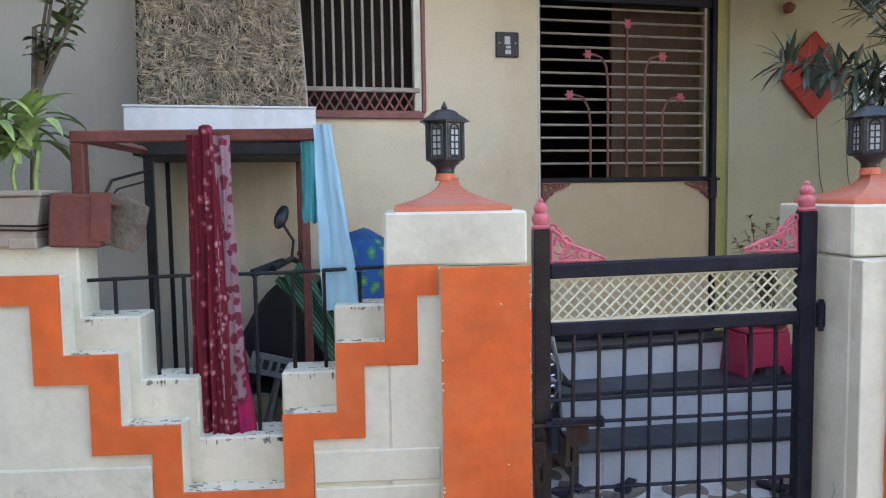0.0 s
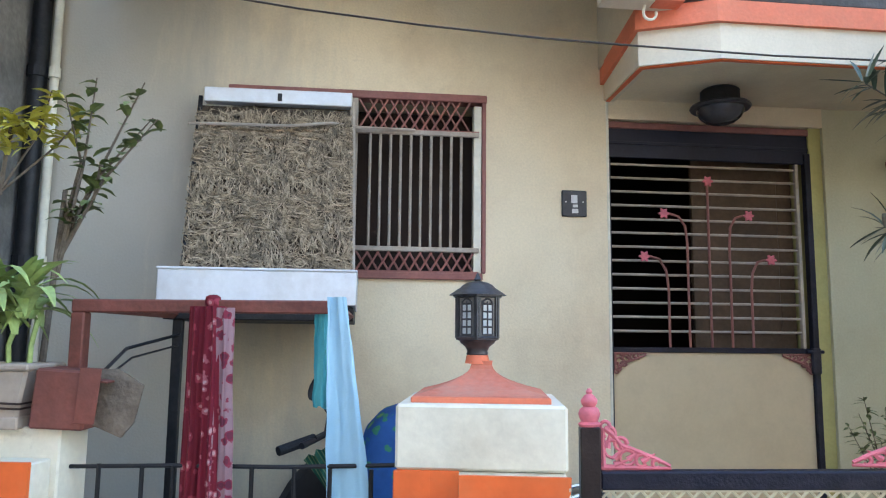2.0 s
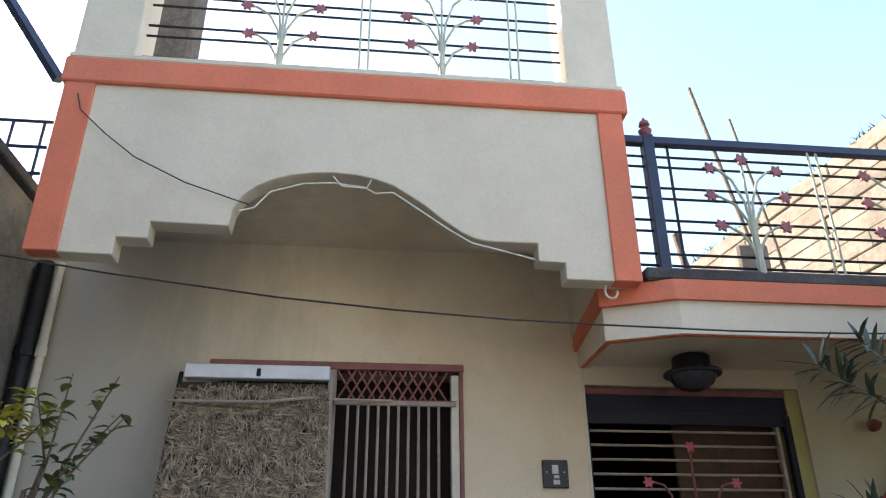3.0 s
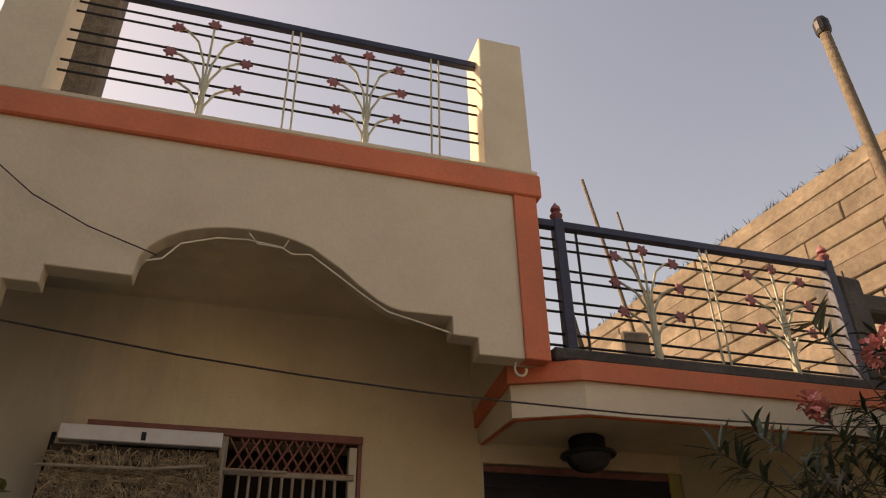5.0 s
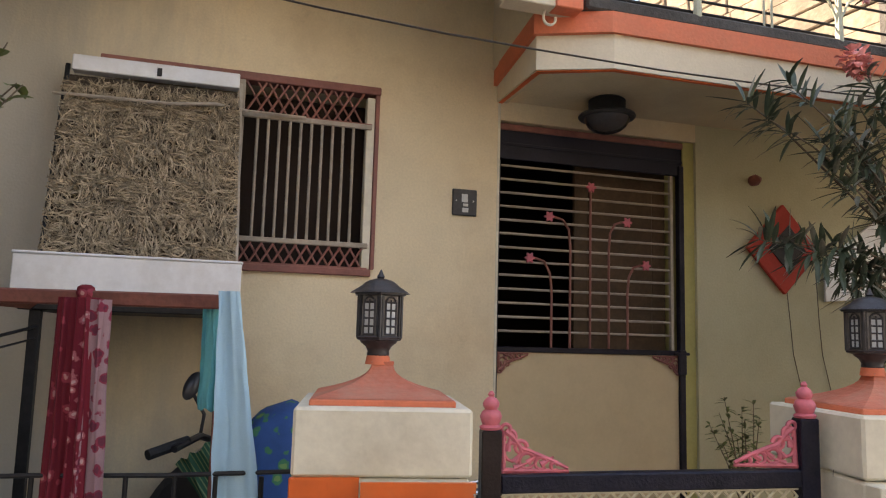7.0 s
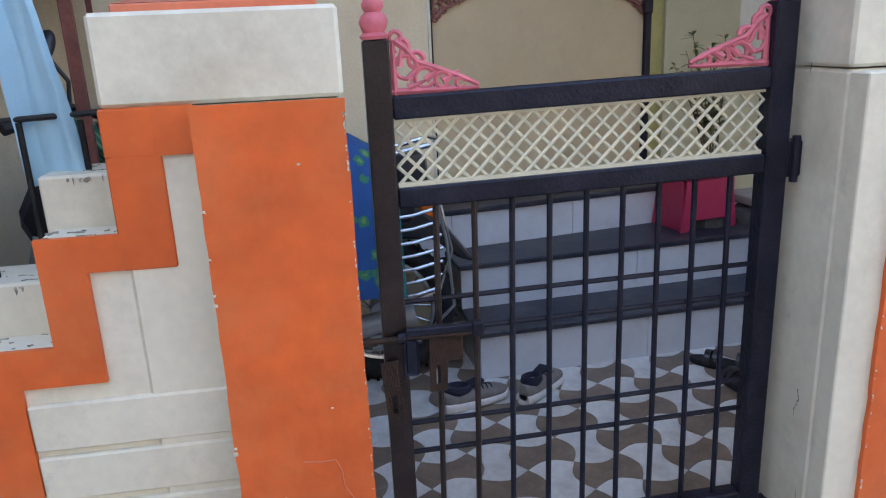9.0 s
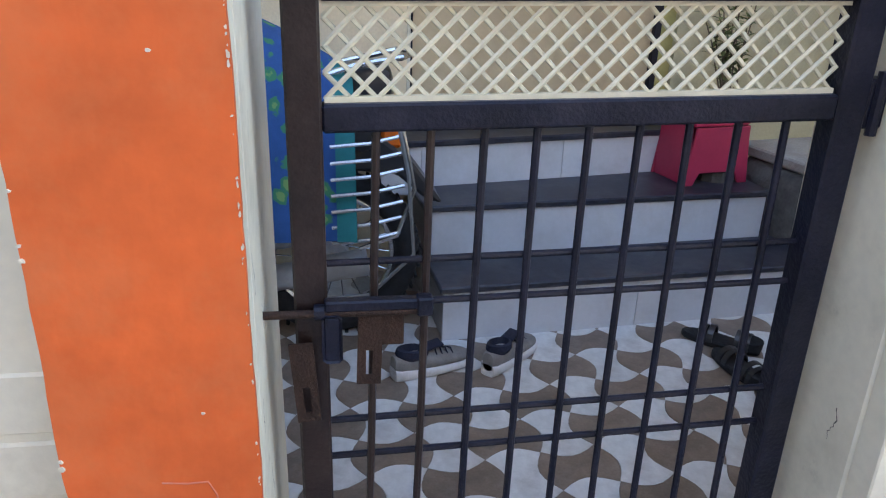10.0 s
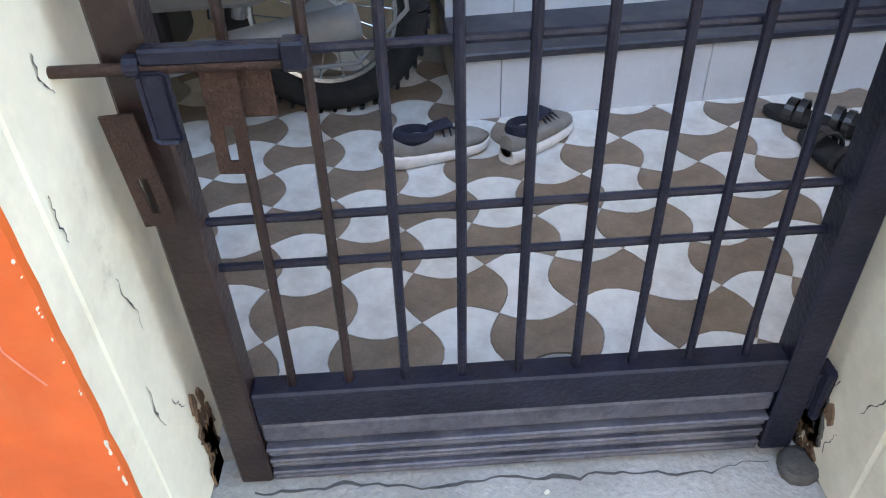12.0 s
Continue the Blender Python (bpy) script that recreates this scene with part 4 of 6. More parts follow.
for u, v in ((-1.69, -0.67), (-1.07, -0.67), (-1.69, -0.08), (-1.07, -0.08)):
    hw = 0.018 if v < -0.5 else 0.010
    bm = box(u - hw, u + hw, v - hw, v + hw, 0.04, 1.655, 0.002)
    bmesh.ops.transform(bm, matrix=HOUSE, verts=bm.verts[:])
    part("leg", bm, M_DARKIRON if u < -1.5 else M_REDIRON, stand)
part("front_bar", box(-1.53, -0.785, 0.025, 0.065, 1.655, 1.692, 0.004), M_REDIRON, stand)
part("side_post", box(-1.53, -1.49, 0.025, 0.065, 1.348, 1.655, 0.004), M_REDIRON, stand)
for a, b in (((-1.51, 0.05, 1.675), hm(-1.70, -0.69, 1.675)), ((-0.80, 0.05, 1.675), hm(-1.04, -0.69, 1.675))):
    part("side_bar", tube([a, b], 0.018, 4), M_REDIRON, stand)
part("stay_wire", tube([(-1.46, 0.06, 1.47), (-1.55, 0.4, 1.55), hm(-1.68, -0.67, 1.60)], 0.006, 5), M_DARKIRON, stand)
part("stay_wire", tube([(-1.46, 0.07, 1.455), (-1.53, 0.4, 1.52), hm(-1.68, -0.66, 1.56)], 0.004, 5), M_DARKIRON, stand)


def cloth(name, label, x0, x1, z1, z0, y, material, folds, flare, seed, sway=0.0, depth=0.03):
    """Hanging cloth: a pleated sheet that widens as it falls."""
    bm = bmesh.new()
    nu, nv = 48, 26
    g = []
    for j in range(nv + 1):
        k = j / nv
        row = []
        for i in range(nu + 1):
            s = i / nu
            w = (x1 - x0) * (1 + flare * k)
            x = (x0 + x1) / 2 + (s - 0.5) * w + sway * k
            ph = folds * 2 * math.pi * s
            d = depth * (0.55 + 0.45 * k) * (math.sin(ph + 0.6 * math.sin(k * 3 + seed)) + 0.4 * math.sin(ph * 2.3 + seed + k * 2))
            row.append(bm.verts.new((x + 0.006 * noise.noise(Vector((s * 5, k * 5, seed))), y + d - 0.012 * (1 - k), z1 + (z0 - z1) * k + 0.012 * noise.noise(Vector((s * 4, seed, k))) * k)))
        g.append(row)
    for j in range(nv):
        for i in range(nu):
            bm.faces.new((g[j][i], g[j][i + 1], g[j + 1][i + 1], g[j + 1][i]))
    ext = bmesh.ops.extrude_face_region(bm, geom=bm.faces[:])
    bmesh.ops.translate(bm, vec=(0, 0.002, 0), verts=[q for q in ext["geom"] if isinstance(q, bmesh.types.BMVert)])
    return bm


def print_mat(name, ground_col, fig_col, fig2_col, scale, cut=0.42):
    m = mat(name, ground_col, 0.85, var=0.15, scale=20, fine=400, bump=0.15)
    n, l = m.node_tree.nodes, m.node_tree.links
    p = n["Principled BSDF"]
    base = p.inputs["Base Color"].links[0].from_socket
    tc = n["Texture Coordinate"]
    vo = n.new("ShaderNodeTexVoronoi")
    vo.inputs["Scale"].default_value = scale
    l.new(tc.outputs["Object"], vo.inputs["Vector"])
    wv = n.new("ShaderNodeTexNoise")
    wv.inputs["Scale"].default_value, wv.inputs["Detail"].default_value = scale * 2.5, 3
    l.new(tc.outputs["Object"], wv.inputs["Vector"])
    ad = n.new("ShaderNodeMath")
    ad.operation = "MULTIPLY_ADD"
    l.new(wv.outputs["Fac"], ad.inputs[0])
    ad.inputs[1].default_value = 0.5
    l.new(vo.outputs["Distance"], ad.inputs[2])
    lt = n.new("ShaderNodeMapRange")
    lt.inputs["From Min"].default_value, lt.inputs["From Max"].default_value = cut + 0.06, cut
    l.new(ad.outputs[0], lt.inputs["Value"])
    mx = n.new("ShaderNodeMix")
    mx.data_type = "RGBA"
    l.new(lt.outputs[0], mx.inputs["Factor"]), l.new(base, mx.inputs[6])
    mx.inputs[7].default_value = (*fig_col, 1)
    l2 = n.new("ShaderNodeMapRange")
    l2.inputs["From Min"].default_value, l2.inputs["From Max"].default_value = cut - 0.10, cut - 0.14
    l.new(ad.outputs[0], l2.inputs["Value"])
    m2 = n.new("ShaderNodeMix")
    m2.data_type = "RGBA"
    l.new(l2.outputs[0], m2.inputs["Factor"]), l.new(mx.outputs[2], m2.inputs[6])
    m2.inputs[7].default_value = (*fig2_col, 1)
    l.new(m2.outputs[2], p.inputs["Base Color"])
    return m


M_SARI = print_mat("red_floral_cloth", (0.14, 0.007, 0.017), (0.26, 0.035, 0.055), (0.42, 0.19, 0.18), 24, 0.52)
M_SARIROSE = print_mat("rose_floral_cloth", (0.16, 0.008, 0.022), (0.33, 0.10, 0.12), (0.45, 0.29, 0.29), 34, 0.55)
M_SARIPALE = print_mat("pale_floral_cloth", (0.28, 0.17, 0.19), (0.20, 0.020, 0.045), (0.12, 0.02, 0.04), 34, 0.70)
M_MAGENTA = mat("magenta_cloth", (0.42, 0.018, 0.11), 0.8, var=0.2, scale=12, fine=300, bump=0.15)
M_CYAN = mat("pale_blue_cloth", (0.36, 0.58, 0.72), 0.85, var=0.08, scale=8, fine=300, bump=0.15)
M_TEAL = mat("teal_cloth", (0.10, 0.42, 0.46), 0.85, var=0.12, scale=8, fine=300, bump=0.15)

sari = thing("hung_sari", "long red floral printed cloth hung over the stand bar", "cloth")
part("red_fall", cloth("", "", -1.172, -1.108, 1.672, 0.50, -0.004, M_SARI, 2.0, 0.55, 1.0, 0.0, 0.013), M_SARI, sari, smooth=True)
part("rose_fall", cloth("", "", -1.118, -1.068, 1.672, 0.50, -0.020, M_SARIROSE, 1.3, 0.75, 2.0, 0.012, 0.012), M_SARIROSE, sari, "crimson middle with dense pale flowers", smooth=True)
part("pale_fall", cloth("", "", -1.092, -1.042, 1.668, 0.86, -0.026, M_SARIPALE, 1.2, 0.35, 2.4, 0.014, 0.008), M_SARIPALE, sari, "pale border with dark flowers", smooth=True)
part("magenta_fall", cloth("", "", -1.082, -1.036, 1.16, 0.46, -0.006, M_MAGENTA, 1.4, 1.5, 0.4, 0.040, 0.014), M_MAGENTA, sari, "plain magenta end", smooth=True)
part("knot", wobble(lathe([(0.010, 1.660), (0.02, 1.668), (0.024, 1.684), (0.020, 1.700), (0.010, 1.706)], -1.125, 0.035, 14), 0.004, 30), M_SARI, sari, smooth=True)

shawl = thing("hung_shawl", "pale blue cloth with a teal end hung over the stand bar", "cloth")
part("blue_fall", cloth("", "", -0.795, -0.742, 1.70, 1.125, 0.005, M_CYAN, 1.0, 1.3, 3.0, 0.05, 0.012), M_CYAN, shawl, smooth=True)
part("teal_fall", cloth("", "", -0.838, -0.785, 1.69, 1.40, 0.055, M_TEAL, 1.5, 0.1, 5.0, 0.0, 0.012), M_TEAL, shawl, "teal folded end", smooth=True)

# ---- grille door ----
door = tagged(new("door_1"), "dark iron grille door with cream lower panel and pink sprig ornament", "door", kind="structure")
door.matrix_basis = HOUSE
M_PANEL = mat("cream_door_panel", (0.58, 0.47, 0.30), 0.6, var=0.06, scale=3, bump=0.05, dirt=(0.35, 0.27, 0.17), dirt_amt=0.3)
M_NAVY = mat("dark_navy_paint", (0.016, 0.018, 0.035), 0.5, var=0.3, scale=6, bump=0.1)
M_WOOD = mat("brown_door_wood", (0.115, 0.070, 0.038), 0.6, var=0.35, scale=6, fine=40, bump=0.2)
part("lower_panel", box(0.275, 1.345, 0.040, 0.052, 0.66, 1.535, 0.003), M_PANEL, door, "plain cream sheet panel")
part("bottom_rail", box(0.262, 1.345, 0.030, 0.062, 0.632, 0.662, 0.003), M_BLACK, door)
part("lock_rail", box(0.262, 1.375, 0.028, 0.060, 1.535, 1.562, 0.003), M_BLACK, door)
part("stile", box(0.258, 0.274, 0.028, 0.060, 0.632, 2.53, 0.002), M_BLACK, door)
part("stile", box(1.345, 1.378, 0.020, 0.060, 0.632, 2.60, 0.003), M_BLACK, door)
part("inner_stile", box(1.294, 1.312, 0.030, 0.055, 1.562, 2.54, 0.002), M_BAR, door)
part("head_panel", box(0.258, 1.378, 0.035, 0.060, 2.545, 2.735, 0.003), M_NAVY, door, "dark navy head panel")
part("head_rail", box(0.258, 1.378, 0.022, 0.036, 2.698, 2.733, 0.003), M_MAUVE, door)
part("head_strip", box(0.258, 1.378, 0.028, 0.036, 2.615, 2.632, 0.002), M_NAVY, door)
for i in range(13):
    z = 1.642 + 0.0723 * i
    part("grille_bar", tube([(0.272, 0.045, z), (1.30, 0.045, z)], 0.0068, 8), M_BAR, door, smooth=True)
for u, zt, fu, fz in ((0.80, 2.425, 0.80, 2.43), (0.682, 2.19, 0.555, 2.252), (0.912, 2.19, 1.02, 2.252), (0.575, 1.95, 0.445, 2.025), (1.025, 1.95, 1.135, 2.02)):
    if abs(u - fu) < 0.01:
        path = [(u, 0.036, 1.562), (u, 0.036, zt)]
    else:
        path = [(u, 0.036, 1.562), (u, 0.036, zt - 0.09), (u + (fu - u) * 0.08, 0.036, zt), (u + (fu - u) * 0.35, 0.036, fz - 0.012), (u + (fu - u) * 0.7, 0.036, fz), (fu, 0.036, fz)]
    stem = part("sprig_stem", tube(path, 0.0068, 7), M_MAUVE, door, "dull pink bent stem", smooth=True)
    part("sprig_flower", blossom((fu, 0.028, fz), 0.030), M_PINK, stem, "pink iron flower")
for m in (Matrix.Translation((0.275, 0.030, 1.534)) @ Matrix.Diagonal((1.0, 1, -0.9, 1)), Matrix.Translation((1.345, 0.030, 1.534)) @ Matrix.Diagonal((-1.0, 1, -0.9, 1))):
    scroll("corner_scroll", m, door, M_MAUVE, 1.0)
lock = part("lock", box(1.325, 1.375, 0.002, 0.024, 1.43, 1.565, 0.006), M_BLACK, door, "black iron door lock")
part("lock_bolt", tube([(1.30, 0.01, 1.545), (1.39, 0.01, 1.545)], 0.009, 8), M_BLACK, lock)
inner_door = thing("inner_door", "brown panelled wooden door ajar behind the grille", "door", HOUSE @ pose(1.36, 0.2, 0.63, 0, 0, 172))
part("leaf", box(0, 0.55, -0.02, 0.02, 0.0, 2.0, 0.004), M_WOOD, inner_door)
for z0, z1 in ((0.15, 0.85), (1.0, 1.85)):
    part("door_panel", box(0.08, 0.47, 0.018, 0.03, z0, z1, 0.008), M_WOOD, inner_door)

M_SMOKE = mat("smoky_bowl_glass", (0.050, 0.048, 0.055), 0.18, var=0.3, scale=12, bump=0.02, spec=0.6)
light_fix = thing("ceiling_lamp", "round dark ceiling lamp under the porch slab", "lamp", HOUSE @ pose(0.757, -0.22, 2.812))
part("canopy_plate", lathe([(0.07, 0.04), (0.095, 0.02), (0.095, -0.05), (0.08, -0.056)], 0, 0, 20), M_DARKIRON, light_fix, smooth=True)
part("rim", lathe([(0.116, -0.046), (0.142, -0.054), (0.147, -0.064), (0.140, -0.073), (0.112, -0.075)], 0, 0, 28), M_LANTERN, light_fix, "worn grey metal rim", smooth=True)
part("bowl", lathe([(0.118, -0.072), (0.112, -0.090), (0.098, -0.114), (0.074, -0.134), (0.040, -0.146), (0.012, -0.150)], 0, 0, 28), M_SMOKE, light_fix, "smoky glass bowl", smooth=True)

# ---- terrace railings ----
def terrace_rail(label, u0, u1, z0, z1, v, trees, doubles, posts):
    t = thing("terrace_railing", label, "railing", HOUSE, group="terrace railings")
    h = z1 - z0
    part("top_rail", box(u0, u1, v - 0.022, v + 0.022, z1 - 0.045, z1, 0.005), M_RAIL, t)
    for f0 in (0.05, 0.13, 0.29, 0.37, 0.53, 0.61, 0.77, 0.85):
        part("rail_bar", tube([(u0, v, z0 + h * f0), (u1, v, z0 + h * f0)], 0.0065, 6), M_DARKIRON, t)
    for u in doubles:
        for d in (-0.022, 0.022):
            part("pale_upright", tube([(u + d, v - 0.012, z0), (u + d, v - 0.012, z1 - 0.04)], 0.006, 6), M_SPRIG, t)
    for u in posts:
        post = part("rail_post", box(u - 0.027, u + 0.027, v - 0.027, v + 0.027, z0 - 0.03, z1 + 0.01, 0.004), M_RAIL, t)
        part("finial", lathe([(0.018, z1 + 0.01), (0.03, z1 + 0.025), (0.034, z1 + 0.04), (0.02, z1 + 0.055), (0.012, z1 + 0.06), (0.028, z1 + 0.072), (0.024, z1 + 0.09), (0.01, z1 + 0.105), (0.004, z1 + 0.118)], u, v, 12), M_FLOWER, post, smooth=True)
        part("thin_upright", tube([(u + 0.10, v, z0), (u + 0.10, v, z1 - 0.04)], 0.007, 6), M_DARKIRON, t)
    for u in trees:
        y = v - 0.022
        tree = part("sprig_trunk", tube([(u, y, z0), (u, y, z0 + h * 0.22), (u, y, z0 + h * 0.42)], 0.020, 8, r_end=0.012), M_SPRIG, t, "pale green iron sprig")
        for du, f0, f1 in ((0.0, 0.42, 0.84), (-0.17, 0.32, 0.76), (0.17, 0.32, 0.76), (-0.185, 0.24, 0.55), (0.185, 0.24, 0.56), (-0.16, 0.06, 0.33), (0.16, 0.06, 0.34)):
            a, b = z0 + h * f0, z0 + h * f1
            if du:
                path = [(u + du * 0.03, y, a), (u + du * 0.12, y, a + (b - a) * 0.45), (u + du * 0.38, y, a + (b - a) * 0.82), (u + du * 0.75, y, b), (u + du, y, b)]
            else:
                path = [(u, y, a), (u, y, b)]
            part("branch", tube(path, 0.0065, 6), M_SPRIG, tree)
            part("iron_flower", blossom((u + du, y - 0.008, b), 0.034), M_FLOWER, tree, "maroon iron flower")
    return t


terrace_rail("dark blue terrace railing with pale iron sprigs between parapet posts", -2.045, 0.062, 4.041, 4.87, BV + 0.13, (-1.385, -0.566), (-0.965, -0.185), ())
terrace_rail("dark blue terrace railing with maroon flowers over the porch", 0.30, 2.13, 3.06, 3.785, PV + 0.03, (0.895, 1.69), (1.285,), (0.44, 2.115))
pale_upright = thing("roof_prop", "weathered grey timber post beyond the balcony rail", "post", HOUSE)
part("timber", wobble(box(-2.42, -2.12, 0.25, 0.5, 3.72, 6.2, 0.02), 0.012, 4), M_BARK, pale_upright)
stubs = thing("terrace_post", "rough weathered concrete post at the terrace end", "post", HOUSE)
part("stub", wobble(box(2.16, 2.34, PV + 0.02, PV + 0.22, 3.085, 3.72, 0.02), 0.012, 9), M_DARKCONC, stubs)
part("beam", wobble(box(2.34, 4.4, PV + 0.05, PV + 0.2, 3.52, 3.64, 0.015), 0.01, 9), M_DARKCONC, stubs)
for k, (a, b, r) in enumerate((((2.45, 1.5, 3.05), (1.95, 1.5, 5.92), 0.022), ((2.55, 1.4, 3.05), (2.28, 1.5, 5.6), 0.016), ((1.05, 0.2, 3.05), (0.98, 0.2, 3.75), 0.03))):
    st = tagged(link("bamboo_stick", tube([a, tuple((Vector(a) + Vector(b)) / 2 + Vector((0.02, 0, 0.03))), b], r, 8, r_end=r * 0.7), M_BARK, smooth=True), "bare brown stick propped upright on the terrace", "stick", "sticks on the terrace")
    st.matrix_basis = HOUSE

# ---- cables ----
M_CABLE = mat("black_cable", (0.045, 0.034, 0.026), 0.5, var=0.2, scale=20)
def cable(label, pts, r, material):
    c = tagged(link("cable", tube(pts, r, 6), material, smooth=True), label, "cable")
    c.matrix_basis = HOUSE
cable("black cable slung across the house front", [(-2.45, -0.80, 3.02), (-1.95, -0.85, 2.93), (-1.26, -0.85, 2.85), (-0.79, -0.85, 2.812), (-0.30, -0.85, 2.785), (0.07, -0.85, 2.775), (0.67, -0.85, 2.765), (1.2, -0.85, 2.77), (1.75, -0.85, 2.785), (3.2, -0.85, 2.86), (5.2, -0.8, 2.95)], 0.0042, M_CABLE)
cable("thin dark wire hanging before the balcony apron", [(-2.23, -0.845, 3.80), (-2.20, -0.85, 3.71), (-2.07, -0.85, 3.59), (-1.93, -0.85, 3.48), (-1.70, -0.85, 3.365), (-1.42, -0.84, 3.275)], 0.003, M_CABLE)
cable("white cables clipped loosely along the arch", [(-1.46, -0.83, 3.25), (-1.40, -0.825, 3.27), (-1.34, -0.81, 3.36), (-1.2, -0.80, 3.415), (-1.07, -0.80, 3.425), (-0.93, -0.80, 3.41), (-0.88, -0.82, 3.37), (-0.80, -0.81, 3.385), (-0.70, -0.82, 3.31), (-0.55, -0.83, 3.20), (-0.45, -0.83, 3.14), (-0.30, -0.83, 3.105), (-0.17, -0.825, 3.075)], 0.0040, M_WHITEWALL)
cable("white cables clipped loosely along the arch", [(-1.07, -0.815, 3.45), (-1.03, -0.82, 3.40), (-0.92, -0.81, 3.40), (-0.90, -0.815, 3.44)], 0.0036, M_WHITEWALL)

# ---- left neighbour, pipes ----
nbr = tagged(new("neighbour_wall"), "dark weathered neighbouring wall beside the house", "building", kind="structure")
nbr.matrix_basis = HOUSE
part("wall", wobble(box(-6.5, -2.60, -1.25, 2.5, 0, 3.56, 0.01), 0.004, 3), M_NBR, nbr)
# Tall block out of view, added to keep the sun off the front yard.
part("upper_wall", box(-8.5, -4.5, -5.0, 0.9, 0, 7.5), M_NBR, nbr)
part("ledge", box(-6.5, -2.56, -1.29, -0.1, 3.56, 3.62, 0.008), M_DARKCONC, nbr)
nrail = thing("roof_railing", "thin iron railing on the neighbouring roof", "railing", HOUSE)
for z in (3.74, 3.90, 4.06):
    part("rail_bar", tube([(-4.25, -0.2, z), (-2.62, -0.2, z)], 0.010, 6), M_RAIL, nrail)
for k in range(10):
    u = -4.1 + 0.16 * k
    part("baluster", tube([(u, -0.2, 3.62), (u, -0.2, 4.06)], 0.008, 6), M_RAIL, nrail)
part("sloping_beam", tube([(-2.98, -0.5, 4.80), (-2.50, -0.5, 4.12)], 0.03, 4), M_RAIL, nrail)
for u, r, mt, lab in ((-2.545, 0.042, M_DARKIRON, "black rainwater pipe fixed in the wall corner"), (-2.47, 0.020, M_WHITEWALL, "white plastic pipe fixed in the wall corner")):
    p = thing("drain_pipe", lab, "pipe", HOUSE)
    part("pipe", tube([(u, -0.055, 0.0), (u, -0.055, 3.3)], r, 12), mt, p, smooth=True)
    for z in (0.9, 1.9, 2.8):
        part("collar", lathe([(r + 0.007, z), (r + 0.007, z + 0.05)], u, -0.055, 12), mt, p)

# ---- sunlit stone wall and pole beyond the terrace ----
far = tagged(new("stone_slab_wall"), "tall sunlit wall of long rough stone slabs behind the terrace", "wall", kind="structure")
far.matrix_basis = Matrix.Translation((4.97, 3.97, 0)) @ Matrix.Rotation(math.atan2(-0.958, 0.286), 4, "Z")
part("core", box(-12, 4.5, 0.16, 0.5, 0, 6.7), M_SLAB, far)
rnd = random.Random(11)
for r in range(17):
    z1 = 6.83 - 0.235 * r
    x = -12.0 - rnd.random()
    while x < 4.4:
        w = rnd.uniform(1.2, 4.2)
        bm = wobble(box(x, min(4.6, x + w) - 0.004, rnd.uniform(0.0, 0.035), 0.17, z1 - 0.233, z1 + rnd.uniform(-0.006, 0.004), 0.014), 0.018, 2.0, r)
        part("slab", bm, M_SLAB, far)
        x += w
M_TUFT = mat("dry_tuft", (0.16, 0.13, 0.07), 0.95, var=0.5, scale=9)
verts, faces = [], []
for i in range(420):
    x, b = rnd.uniform(-10, 4.4), len(verts)
    for k in range(3):
        a = rnd.uniform(0, 6.28)
        c = Vector((x + 0.05 * math.cos(a), 0.1 + 0.05 * math.sin(a), 6.80))
        t = Vector((rnd.gauss(0, 0.06), rnd.gauss(0, 0.06), rnd.uniform(0.03, 0.13)))
        s = t.cross(Vector((1, 0.3, 0))).normalized() * 0.02
        n0 = len(verts)
        verts += [c - s, c + s, c + t]
        faces.append((n0, n0 + 1, n0 + 2))
me = bpy.data.meshes.new("dry_grass")
me.from_pydata(verts, [], faces)
me.materials.append(M_TUFT)
tuft = new("dry_grass", me)
tuft.matrix_basis = far.matrix_basis
tagged(tuft, "dry grass tufts along the top of the stone wall", "grass", kind="stuff")
shed = tagged(link("terrace_wall", box(1.35, 1.6, 1.6, 4.5, 3.05, 4.3, 0.02), M_SLAB), "low sunlit rendered wall behind the terrace railing", "wall", kind="structure")
shed.matrix_basis = HOUSE @ pose(0.5, 0, 0, 0, 0, -8)
pole = thing("lamp_pole", "weathered wooden pole with an iron cap beyond the terrace", "pole")
part("shaft", tube([(3.99, 2.5, 0), (3.93, 2.5, 4), (3.87, 2.5, 7.1)], 0.065, 12, r_end=0.05), M_BARK, pole, smooth=True)
part("cap", lathe([(0.06, 7.02), (0.075, 7.06), (0.075, 7.16), (0.05, 7.22)], 3.87, 2.5, 12), M_DARKIRON, pole)

# ---- planters on the wall ----
def leaf_strip(verts, faces, base, direction, length, width, droop, fold=0.25, n=5):
    """One long leaf: a folded strip that droops."""
    d = Vector(direction).normalized()
    side = d.cross(Vector((0, 0, 1)))
    side = side.normalized() if side.length > 1e-3 else Vector((1, 0, 0))
    p = Vector(base)
    b = len(verts)
    for k in range(n + 1):
        s = k / n
        w = width * math.sin(math.pi * (0.12 + 0.86 * s)) * 0.5 + 0.0006
        up = side.cross(d).normalized() * (-1 if side.cross(d).z < 0 else 1)
        verts += [p - side * w + up * w * fold, p.copy(), p + side * w + up * w * fold]
        p = p + d * (length / n)
        d = (d + Vector((0, 0, -droop / n))).normalized()
    for k in range(n):
        o = b + 3 * k
        faces += [(o, o + 1, o + 4, o + 3), (o + 1, o + 2, o + 5, o + 4)]


def leaf_mesh(name, verts, faces, material, parent, label=""):
    me = bpy.data.meshes.new(name)
    me.from_pydata(verts, [], faces)
    me.materials.append(material)
    o = new(name, me)
    o.parent = parent
    if label:
        o["label"] = label
    return o


